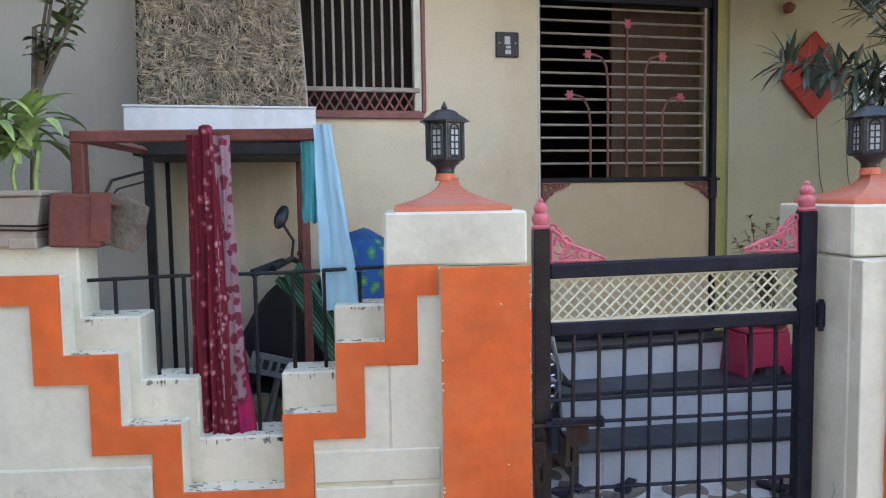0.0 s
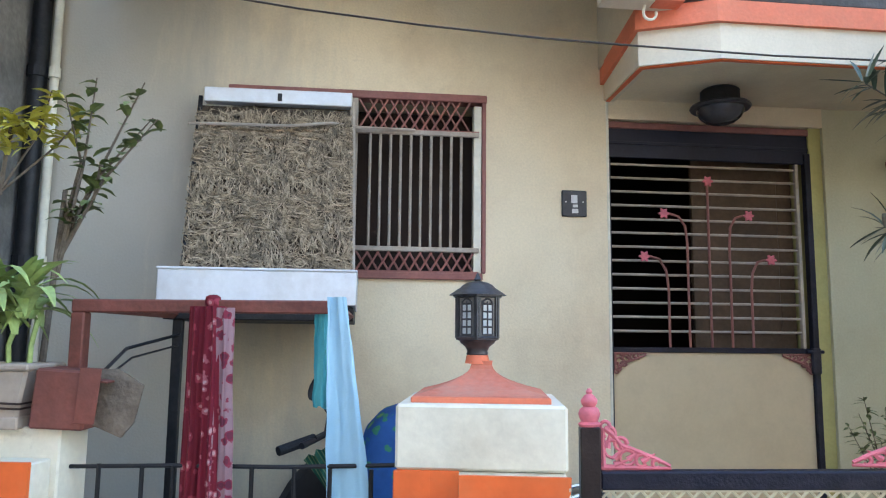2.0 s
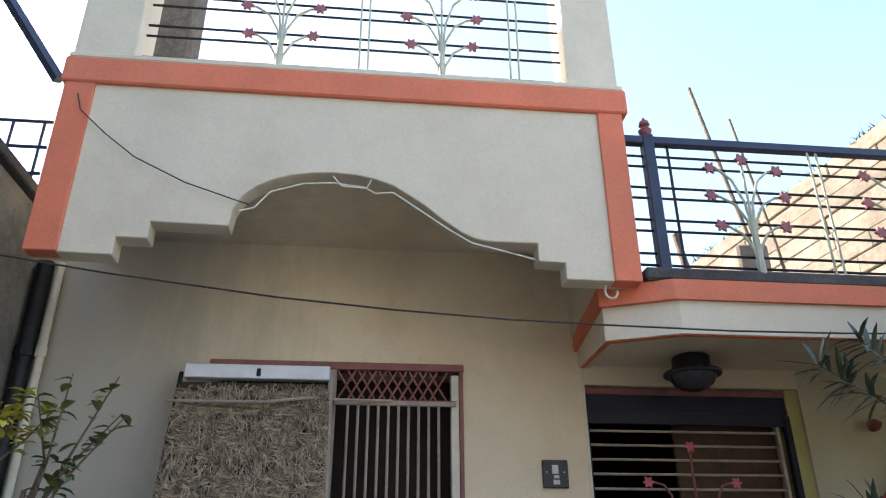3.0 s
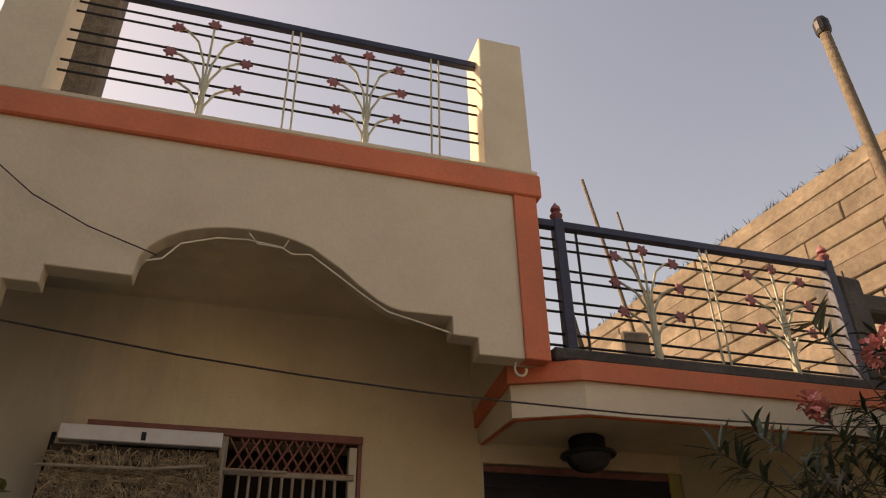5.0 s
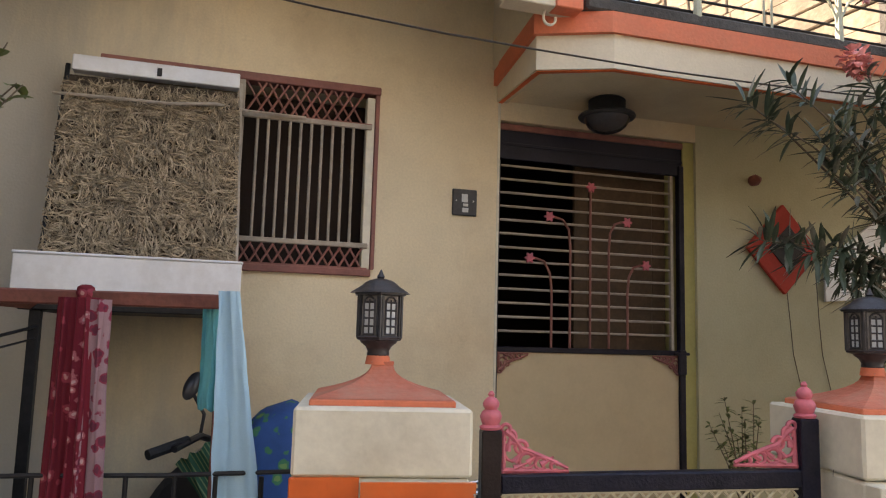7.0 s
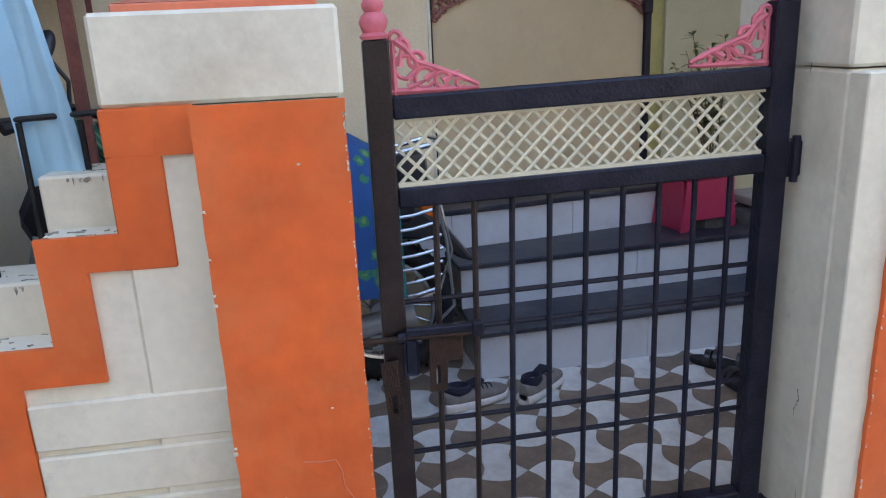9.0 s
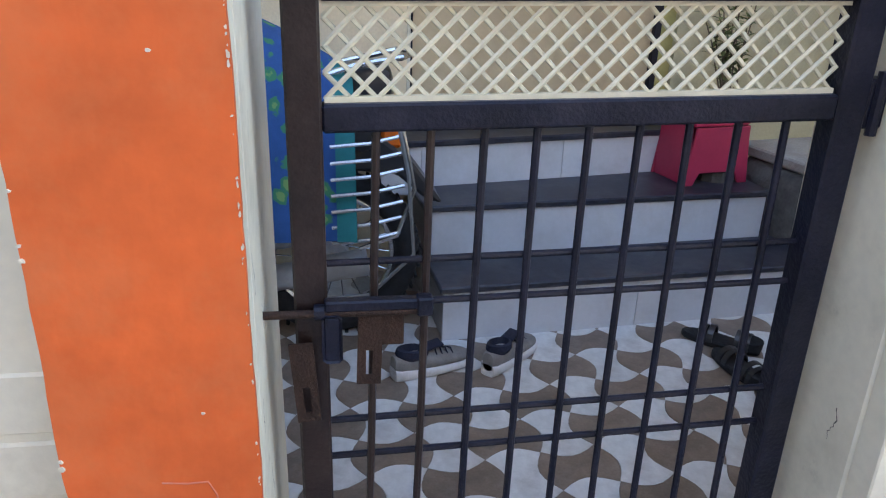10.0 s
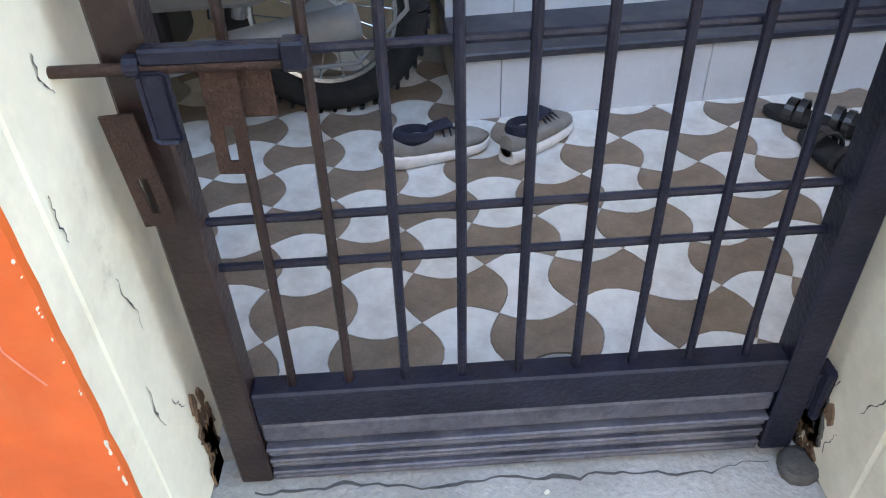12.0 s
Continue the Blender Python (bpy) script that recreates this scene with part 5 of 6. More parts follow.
M_PLANTER = mat("pale_planter_plastic", (0.44, 0.37, 0.30), 0.65, var=0.15, scale=5, bump=0.1, dirt=(0.25, 0.2, 0.15), dirt_amt=0.5)
pl = thing("window_box_planter", "pale plastic planter box bound with string on the wall", "planter", pose(-1.80, 0.0, 1.345))
part("planter_body", prism([(-0.20, 0.0), (0.20, 0.0), (0.225, 0.155), (-0.225, 0.155)], "y", -0.08, 0.08, bev=0.008), M_PLANTER, pl)
part("planter_rim", box(-0.232, 0.232, -0.09, 0.09, 0.150, 0.168, 0.005), M_PLANTER, pl)
for x in (-0.17, 0.17):
    part("planter_foot", box(x - 0.04, x + 0.04, -0.085, -0.02, -0.003, 0.03, 0.004), M_PLANTER, pl)
for z in (0.055, 0.068):
    part("string", tube([(-0.215, -0.088, z), (0.0, -0.09, z + 0.004), (0.215, -0.088, z - 0.004), (0.222, 0.0, z), (0.215, 0.088, z)], 0.003, 5), M_RUST, pl)
part("soil", box(-0.21, 0.21, -0.07, 0.07, 0.14, 0.160), M_DARKCONC, pl)
plant = thing("strap_leaf_plant", "bright green strap-leaved plant growing in the planter box", "plant", pose(-1.80, 0.0, 1.49))
rnd = random.Random(3)
for k in range(7):
    x0 = -0.17 + 0.058 * k
    part("stem", tube([(x0, 0, 0), (x0 + rnd.uniform(-0.01, 0.01), 0, 0.07), (x0 + rnd.uniform(-0.02, 0.02), rnd.uniform(-0.02, 0.02), 0.14)], 0.007, 6), M_LEAF2, plant)
vs, fs = [], []
for i in range(105):
    a = rnd.uniform(0, 6.283)
    base = (rnd.uniform(-0.18, 0.18), rnd.uniform(-0.05, 0.05), rnd.uniform(0.10, 0.18))
    leaf_strip(vs, fs, base, (math.cos(a) * 0.7, math.sin(a) * 0.7, rnd.uniform(0.6, 1.6)), rnd.uniform(0.18, 0.32), rnd.uniform(0.026, 0.044), rnd.uniform(1.2, 3.0), n=7)
leaf_mesh("leaves", vs, fs, M_LEAF2, plant)

tin = thing("red_tin_planter", "dented rusty red tin box tilted on the wall end", "tin", pose(-1.50, 0.0, 1.345, 0, 4, 6))
part("tin_body", wobble(box(-0.065, 0.075, -0.085, 0.07, 0.0, 0.155, 0.006), 0.004, 9), M_TERRA, tin)
part("tin_flap", wobble(box(0.05, 0.105, -0.09, -0.085, 0.02, 0.165, 0.001), 0.006, 14), M_TERRA, tin)
part("tin_flap", wobble(box(0.07, 0.125, -0.08, 0.05, 0.13, 0.135, 0.001), 0.008, 14), M_REDIRON, tin)
part("tin_flap", wobble(prism([(0.07, 0.01), (0.15, -0.02), (0.185, 0.03), (0.195, 0.12), (0.13, 0.165), (0.06, 0.15)], "y", -0.03, -0.022), 0.016, 11), M_BARK, tin, "crumpled rusty sheet flap")
lump = tagged(link("mortar_lump", wobble(lathe([(0.03, 0), (0.034, 0.02), (0.02, 0.05), (0.006, 0.06)], 0, 0, 12), 0.012, 25), M_DARKCONC), "crumbled mortar at the frame foot on the wall", "mortar")
lump.matrix_basis = pose(-1.475, -0.01, 1.345)

# slender tree behind the planter
def twig_tree(name, label, base, tips, leaf_mat, count, ln, wd, seed, trunk_r):
    t = thing(name, label, "tree", pose(*base))
    r = random.Random(seed)
    trunk = [(0, 0, 0)] + [tuple(Vector(tips[0]) * k + Vector((0.03 * math.sin(k * 7), 0, 0))) for k in (0.3, 0.6, 0.85)] + [tips[0]]
    part("trunk", tube(trunk, trunk_r, 8, r_end=trunk_r * 0.5), M_BARK, t, smooth=True)
    vs, fs = [], []
    for tp in tips:
        st = Vector(tips[0]) * r.uniform(0.86, 0.97)
        tpv = Vector(tp)
        mid = st.lerp(tpv, 0.5) + Vector((r.uniform(-0.04, 0.04), r.uniform(-0.04, 0.04), 0.03))
        part("limb", tube([st, mid, tpv], trunk_r * 0.45, 6, r_end=0.002), M_BARK, t)
        for i in range(count):
            s = r.uniform(0.35, 1.0)
            p = st.lerp(mid, s * 2) if s < 0.5 else mid.lerp(tpv, s * 2 - 1)
            a = r.uniform(0, 6.283)
            leaf_strip(vs, fs, p, (math.cos(a), math.sin(a), r.uniform(-0.5, 0.7)), r.uniform(0.6, 1.2) * ln, wd, r.uniform(0.2, 1.2), n=3)
    leaf_mesh("leaves", vs, fs, leaf_mat, t)
    return t


twig_tree("slender_tree", "slender small-leaved tree beside the drain pipe", (-1.80, 0.30, 0.04), [(0.06, 0, 2.02), (0.20, -0.05, 2.10), (0.34, 0.0, 2.26), (0.28, 0.05, 2.40), (0.10, -0.1, 2.30), (0.38, -0.05, 2.24), (0.14, 0, 2.40)], M_LEAFTREE, 13, 0.065, 0.036, 8, 0.016)
twig_tree("yellowing_shrub", "yellow-green leafy shrub tips before the neighbouring wall", (-2.14, 0.35, 0.04), [(0.20, -0.05, 2.28), (0.36, -0.1, 2.34), (0.42, 0, 2.30), (0.1, 0, 2.32), (0.30, -0.1, 2.24)], M_LEAFY, 30, 0.06, 0.028, 18, 0.010)

# ---- oleander by the right pillar ----
ole = thing("oleander_bush", "tall oleander with narrow grey-green leaves and pink flowers", "shrub", pose(1.95, 0.62, 0.0))
rnd = random.Random(21)
vs, fs = [], []
vd, fd = [], []
hubs = []
for i in range(330):
    while True:
        x, z, y = rnd.uniform(-0.50, 1.5), rnd.uniform(1.40, 3.15), rnd.uniform(-0.30, 0.50)
        lim = -0.50 + 0.45 * abs(z - 2.2)
        if x > lim + rnd.uniform(-0.05, 0.25):
            break
    hubs.append(Vector((x, y, z)))
# outer sprays reaching towards the door
for x, z in ((0.96, 1.97), (1.06, 1.96), (1.12, 1.92), (1.20, 1.95), (1.22, 1.87), (1.30, 1.90), (1.27, 1.80), (1.36, 1.84), (1.42, 1.93), (1.48, 1.86), (1.40, 2.06), (0.92, 2.47), (1.08, 2.55), (0.98, 2.40), (1.24, 2.40), (1.31, 2.46), (1.22, 2.22), (1.35, 2.27), (1.16, 2.33), (1.36, 2.58), (1.44, 2.14), (1.42, 2.98), (1.30, 2.34), (1.45, 2.44)):
    hubs.append(Vector((x - 1.95, -0.12 + rnd.uniform(-0.04, 0.04), z)))
roots = [Vector((0.0, 0, 0)), Vector((0.12, 0.08, 0)), Vector((-0.08, 0.05, 0)), Vector((0.2, -0.05, 0))]
crotch = [Vector((-0.15, 0.0, 1.7)), Vector((0.15, 0.1, 1.9)), Vector((0.05, 0.05, 1.5)), Vector((0.45, -0.02, 1.8))]
for a, b in zip(roots, crotch):
    part("trunk", tube([a, a.lerp(b, 0.5) + Vector((0.03, 0.02, 0)), b], 0.022, 8, r_end=0.014), M_BARK, ole, smooth=True)
for i, hpt in enumerate(hubs):
    src = min(crotch, key=lambda c: (c - hpt).length)
    mid = src.lerp(hpt, 0.55) + Vector((rnd.uniform(-0.05, 0.05), rnd.uniform(-0.05, 0.05), 0.06))
    part("stem", tube([src, src.lerp(mid, 0.5) + Vector((0.02, 0.01, 0.03)), mid, mid.lerp(hpt, 0.6) + Vector((0, 0, 0.02)), hpt], 0.006, 5, r_end=0.0025), M_BARK, ole)
    axis = (hpt - mid).normalized()
    for k in range(rnd.randint(18, 26)):
        a = rnd.uniform(0, 6.283)
        s = rnd.uniform(-0.13, 0.02)
        o1 = axis.cross(Vector((0.3, 0.5, 0.8))).normalized()
        o2 = axis.cross(o1)
        d = o1 * math.cos(a) + o2 * math.sin(a) + axis * rnd.uniform(0.1, 1.0)
        tv, tf = (vs, fs) if rnd.random() < 0.8 else (vd, fd)
        leaf_strip(tv, tf, hpt + axis * s, d, rnd.uniform(0.08, 0.16), rnd.uniform(0.013, 0.022), rnd.uniform(0.0, 0.9), n=4)
M_LEAFDARK = mat("older_oleander_leaf", (0.20, 0.21, 0.17), 0.5, var=0.35, scale=8, bump=0.1)
leaf_mesh("leaves", vs, fs, M_LEAF, ole)
leaf_mesh("dusty_leaves", vd, fd, M_LEAFDARK, ole, "dusty grey older leaves")
for fx, fy, fz, fr in ((-0.64, -0.13, 2.65, 0.045), (-0.60, -0.11, 2.62, 0.035), (-0.29, -0.12, 2.87, 0.065), (-0.20, -0.14, 2.93, 0.06), (-0.12, -0.10, 2.99, 0.065), (-0.21, -0.15, 2.68, 0.06), (-0.14, -0.12, 2.80, 0.055)):
    vp, fp = [], []
    for i in range(70):
        d = Vector((rnd.gauss(0, 1), rnd.gauss(0, 1), rnd.gauss(0, 1))).normalized()
        c = Vector((fx, fy, fz)) + d * fr * rnd.uniform(0.4, 1.0)
        leaf_strip(vp, fp, c, d + Vector((rnd.gauss(0, 0.5), rnd.gauss(0, 0.5), 0.3)), 0.026, 0.026, 0.6, n=3)
    leaf_mesh("flower_head", vp, fp, M_PETAL, ole, "cluster of pink petals")

# ---- things on the wall by the door ----
M_REDCLOTH = mat("red_diamond_board", (0.46, 0.045, 0.03), 0.7, var=0.15, scale=8, bump=0.1)
dia = thing("diamond_hanging", "red diamond-shaped wall hanging with a dark centre and strings", "wall hanging", HOUSE @ pose(2.000, -0.03, 2.158))
part("board", prism([(0.0, -0.262), (0.258, 0.0), (0.0, 0.262), (-0.258, 0.0)], "y", -0.012, 0.012, bev=0.004), M_REDCLOTH, dia)
part("centre", prism([(0.03, -0.14), (0.14, 0.0), (0.03, 0.14), (-0.11, 0.0)], "y", -0.020, -0.012), M_DARKIRON, dia, "dark diamond centre")
for x, zt in ((0.02, -0.25), (0.225, -0.10)):
    part("string", tube([(x, 0, zt), (x + 0.025, 0.01, -0.42), (x + 0.05, 0.02, -0.60), (x + 0.10, 0.02, -0.80)], 0.0024, 5), M_BARK, dia)
fig = tagged(link("bird_ornament", wobble(lathe([(0.004, -0.05), (0.03, -0.035), (0.036, -0.01), (0.018, 0.02), (0.005, 0.035)], 0, 0, 14), 0.006, 20), M_TERRA, smooth=True), "small reddish hanging ornament on the wall", "ornament")
fig.matrix_basis = HOUSE @ pose(1.82, -0.04, 2.55, 0, 70, 0)
# A draped pale tarp, modelled as a thin flat sheet.
sheet = tagged(link("pale_board", wobble(prism([(2.29, 1.865), (3.10, 1.93), (3.10, 2.52), (2.78, 2.44), (2.30, 2.10)], "y", -0.03, -0.012, bev=0.003), 0.006, 3), M_WHITEMETAL), "pale blue-white tarp on the wall behind the oleander", "board")
sheet.matrix_basis = HOUSE

# ---- motorbike under a cover ----
M_TYRE = mat("tyre_rubber", (0.018, 0.018, 0.020), 0.8, var=0.3, scale=30, bump=0.3)
M_CHROME = mat("dull_chrome", (0.62, 0.63, 0.65), 0.25, 0.9, var=0.15, scale=20, bump=0.02)
M_SHELL = mat("black_bike_plastic", (0.020, 0.020, 0.024), 0.35, var=0.3, scale=10, bump=0.03, spec=0.5)
M_SILVER = mat("silver_side_panel", (0.42, 0.43, 0.44), 0.4, 0.3, var=0.15, scale=8, bump=0.05, dirt=(0.2, 0.18, 0.15))
M_AMBER = mat("amber_lens", (0.75, 0.16, 0.02), 0.2, var=0.1, scale=20, bump=0.0)
M_COVER = print_mat("blue_green_printed_cover", (0.022, 0.085, 0.26), (0.045, 0.20, 0.10), (0.16, 0.30, 0.10), 16, 0.57)
M_TEALCOVER = mat("teal_hem", (0.02, 0.19, 0.20), 0.85, var=0.15, scale=10, fine=250, bump=0.15)
M_PLATEW = mat("grimy_white_plate", (0.22, 0.22, 0.22), 0.5, var=0.2, scale=20)
bike = thing("motorbike", "black motorbike parked on the tiles under a blue and green cover", "motorbike", pose(0, 1.25, 0.045))


def wheel(x, r, lean):
    w = part("wheel", tube(arc((0, 0, 0), r - 0.04, 0, 360, 40), 0.042, 12, cap=False), M_TYRE, bike, smooth=True)
    w.matrix_basis = pose(x, 0, r, 0, 0, lean)
    for k in range(44):
        a = 2 * math.pi * k / 44
        o = part("tread_lug", box(-0.006, 0.006, -0.036, 0.036, -0.004, 0.006, 0.002), M_TYRE, w)
        o.matrix_basis = Matrix.Rotation(-a, 4, "Y") @ Matrix.Translation((0, 0, r + 0.001))
    part("rim", tube(arc((0, 0, 0), r - 0.085, 0, 360, 40), 0.014, 8, cap=False), M_CHROME, w, "chrome rim", smooth=True)
    part("hub", tube([(0, -0.05, 0), (0, 0.05, 0)], 0.055, 16), M_SILVER, w, smooth=True)
    for k in range(18):
        a = 2 * math.pi * k / 18
        part("spoke", tube([(0.05 * math.cos(a + 0.3), 0.02 * (-1) ** k, 0.05 * math.sin(a + 0.3)), ((r - 0.09) * math.cos(a), 0, (r - 0.09) * math.sin(a))], 0.0022, 5), M_CHROME, w)
    return w


wheel(-0.06, 0.29, 0)
wheel(-1.20, 0.29, -18)
part("rear_fender", prism([(-0.25, 0.58), (-0.05, 0.66), (0.10, 0.70), (0.20, 0.62), (0.29, 0.50), (0.30, 0.48), (0.24, 0.50), (0.15, 0.58), (-0.04, 0.60), (-0.22, 0.53)], "y", -0.075, 0.075, bev=0.01), M_SHELL, bike)
part("seat", wobble(box(-0.78, 0.08, -0.13, 0.13, 0.66, 0.78, 0.04, seg=3), 0.006, 5), M_SHELL, bike, smooth=True)
part("tank", box(-0.98, -0.60, -0.15, 0.15, 0.68, 0.96, 0.07, seg=3), M_SHELL, bike, smooth=True)
part("engine", box(-0.85, -0.45, -0.14, 0.14, 0.20, 0.55, 0.04, seg=2), M_SHELL, bike)
part("side_panel", prism([(-0.62, 0.36), (-0.20, 0.37), (-0.10, 0.42), (-0.14, 0.52), (-0.62, 0.55)], "y", -0.17, -0.13, bev=0.012), M_SILVER, bike, "dusty silver side panel")
part("exhaust", tube([(-0.75, -0.17, 0.22), (-0.45, -0.18, 0.24), (-0.25, -0.18, 0.28), (0.05, -0.18, 0.33)], 0.035, 12, r_end=0.045), M_SILVER, bike, smooth=True)
for x in (-0.32, -0.26):
    part("shock", tube([(x, -0.12, 0.33), (x + 0.04, -0.12, 0.60)], 0.022, 10), M_CHROME, bike, smooth=True)
part("tail_lamp", box(0.10, 0.17, -0.05, 0.05, 0.66, 0.74, 0.012), M_AMBER, bike, "amber tail lamp")
rack = part("rear_guard", tube([(0.02, -0.30, 0.42), (0.13, -0.30, 0.46), (0.18, -0.30, 0.60), (0.14, -0.30, 0.80), (0.05, -0.30, 0.84)], 0.007, 7), M_CHROME, bike, "chrome ladder guard", smooth=True)
for k in range(8):
    z = 0.44 + 0.048 * k
    part("guard_bar", tube([(-0.06, -0.30, z), (0.05, -0.31, z + 0.012), (0.15 - 0.004 * abs(k - 3), -0.30, z + 0.03)], 0.006, 6), M_CHROME, rack)
part("guard_rail", tube([(0.13, -0.30, 0.80), (0.16, -0.32, 0.65), (0.18, -0.31, 0.40), (0.05, -0.28, 0.26), (-0.12, -0.26, 0.24)], 0.006, 6), M_PLATEW, bike, "pale looped cable", smooth=True)
part("grab_rail", tube([(-0.18, -0.12, 0.86), (0.02, -0.13, 0.93), (0.16, -0.10, 0.95), (0.20, 0.0, 0.95), (0.16, 0.10, 0.95), (-0.05, 0.12, 0.90)], 0.010, 8), M_CHROME, bike, "chrome grab rail", smooth=True)
part("tail_bag", wobble(box(-0.02, 0.14, -0.09, 0.09, 0.76, 0.92, 0.03, seg=2), 0.01, 8), M_SHELL, bike, smooth=True)
part("front_fork", tube([(-1.02, -0.06, 0.98), (-1.20, -0.06, 0.29)], 0.022, 8), M_CHROME, bike)
part("front_fairing", wobble(prism([(-1.20, 0.62), (-1.27, 0.80), (-1.17, 0.98), (-1.04, 1.10), (-0.90, 1.02), (-0.88, 0.66)], "y", -0.20, 0.16, bev=0.03), 0.006, 6), M_SHELL, bike)
part("front_mudguard", prism([(-1.47, 0.40), (-1.36, 0.58), (-1.18, 0.64), (-1.02, 0.58), (-0.96, 0.50), (-1.18, 0.60)], "y", -0.07, 0.07, bev=0.01), M_SHELL, bike)
plate = part("number_plate", box(-0.09, 0.09, -0.004, 0.004, -0.05, 0.05, 0.003), M_PLATEW, bike, "grimy white plate with dark bars")
plate.matrix_basis = pose(-1.13, -0.23, 0.68, 0, 16, 10)
for k, (xx, w) in enumerate(((-0.055, 0.02), (-0.02, 0.025), (0.018, 0.02), (0.055, 0.024))):
    part("plate_bar", box(xx - w / 2, xx + w / 2, -0.007, -0.003, -0.022, 0.022), M_SHELL, plate)
hb = part("handlebar", tube([(-1.08, -0.36, 1.13), (-1.02, -0.22, 1.16), (-0.98, 0.0, 1.10), (-1.02, 0.22, 1.16), (-1.08, 0.36, 1.13)], 0.014, 8), M_SHELL, bike, smooth=True)
part("grip", tube([(-1.16, -0.40, 1.115), (-1.05, -0.28, 1.15)], 0.019, 10), M_TYRE, hb)
part("mirror_stem", tube([(-1.02, -0.22, 1.16), (-1.01, -0.22, 1.24), (-1.05, -0.23, 1.31)], 0.007, 6), M_SHELL, hb)
mir = part("mirror", lathe([(0.004, -0.006), (0.030, -0.004), (0.034, 0.004), (0.026, 0.012), (0.006, 0.018)], 0, 0, 18), M_SHELL, hb, "oval black mirror", smooth=True)
mir.matrix_basis = pose(-1.06, -0.23, 1.345, 70, 25, 15) @ Matrix.Diagonal((0.85, 1.75, 1, 1))

# the cover lies over tank, seat and bars
cover = thing("bike_cover", "printed blue and green cloth cover draped over the motorbike", "cover", pose(0, 1.25, 0))
prof = [(-1.00, 1.06), (-0.92, 1.18), (-0.82, 1.29), (-0.70, 1.335), (-0.60, 1.27), (-0.45, 1.19), (-0.30, 1.12), (-0.15, 1.04), (-0.05, 0.98), (0.00, 0.95)]


def ridge(x):
    for (x0, z0), (x1, z1) in zip(prof, prof[1:]):
        if x <= x1:
            return z0 + (z1 - z0) * (x - x0) / (x1 - x0)
    return prof[-1][1]


def drape(x0, x1, nx, low, swell, seed):
    bm = bmesh.new()
    g = []
    for i in range(nx + 1):
        x = x0 + (x1 - x0) * i / nx
        top_z = ridge(x)
        row = []
        for j in range(29):
            s = j / 28 * 2 - 1
            a = abs(s)
            if a < 0.35:
                y, z = s / 0.35 * 0.16, top_z - 0.05 * (a / 0.35) ** 2
            else:
                k = (a - 0.35) / 0.65
                y = math.copysign(0.16 + swell * k ** 0.6, s)
                z = top_z - 0.05 - (top_z - 0.05 - low) * k
            wave = 0.018 * math.sin(x * 24 + seed) * max(0, a - 0.3) + 0.012 * noise.noise(Vector((x * 6, s * 3, seed)))
            row.append(bm.verts.new((x, y + (wave if s > 0 else -wave), z + 0.012 * noise.noise(Vector((x * 5, s * 2, seed + 4))))))
        g.append(row)
    for i in range(nx):
        for j in range(28):
            bm.faces.new((g[i][j], g[i + 1][j], g[i + 1][j + 1], g[i][j + 1]))
    ext = bmesh.ops.extrude_face_region(bm, geom=bm.faces[:])
    for q in ext["geom"]:
        if isinstance(q, bmesh.types.BMVert):
            q.co.z -= 0.003
    return bm


part("cover_cloth", drape(-0.88, -0.045, 34, 0.50, 0.155, 1.0), M_COVER, cover, smooth=True)
part("hem", drape(-0.045, 0.012, 6, 0.50, 0.158, 1.0), M_TEALCOVER, cover, "plain teal hem", smooth=True)
M_STRIPE = mat("green_striped_cloth", (0.02, 0.10, 0.06), 0.85, var=0.15, scale=20, fine=250, bump=0.15)
n, l = M_STRIPE.node_tree.nodes, M_STRIPE.node_tree.links
wv = n.new("ShaderNodeTexWave")
wv.inputs["Scale"].default_value = 22
wv.bands_direction = "X"
l.new(n["Texture Coordinate"].outputs["Object"], wv.inputs["Vector"])
rp = n.new("ShaderNodeMapRange")
rp.inputs["From Min"].default_value, rp.inputs["From Max"].default_value = 0.75, 0.9
l.new(wv.outputs["Fac"], rp.inputs["Value"])
mx = n.new("ShaderNodeMix")
mx.data_type = "RGBA"
l.new(rp.outputs[0], mx.inputs["Factor"])
l.new(n["Principled BSDF"].inputs["Base Color"].links[0].from_socket, mx.inputs[6])
mx.inputs[7].default_value = (0.16, 0.24, 0.12, 1)
l.new(mx.outputs[2], n["Principled BSDF"].inputs["Base Color"])
strip = bmesh.new()
g = []
for i in range(21):
    s = i / 20
    row = []
    for j in range(9):
        w = (j / 8 - 0.5)
        row.append(strip.verts.new((-0.07 + 0.14 * (j / 8) + 0.01 * math.sin(s * 7 + j), 0.012 * math.sin(j * 1.7 + s * 5), -0.52 * s + 0.01 * math.sin(j * 2))))
    g.append(row)
for i in range(20):
    for j in range(8):
        strip.faces.new((g[i][j], g[i][j + 1], g[i + 1][j + 1], g[i + 1][j]))
ext = bmesh.ops.extrude_face_region(strip, geom=strip.faces[:])
bmesh.ops.translate(strip, vec=(0, 0.003, 0), verts=[q for q in ext["geom"] if isinstance(q, bmesh.types.BMVert)])
o = part("striped_end", strip, M_STRIPE, cover, "dark green striped cloth end", smooth=True)
o.matrix_basis = pose(-1.03, -0.29, 1.15, 0, -34, 0)

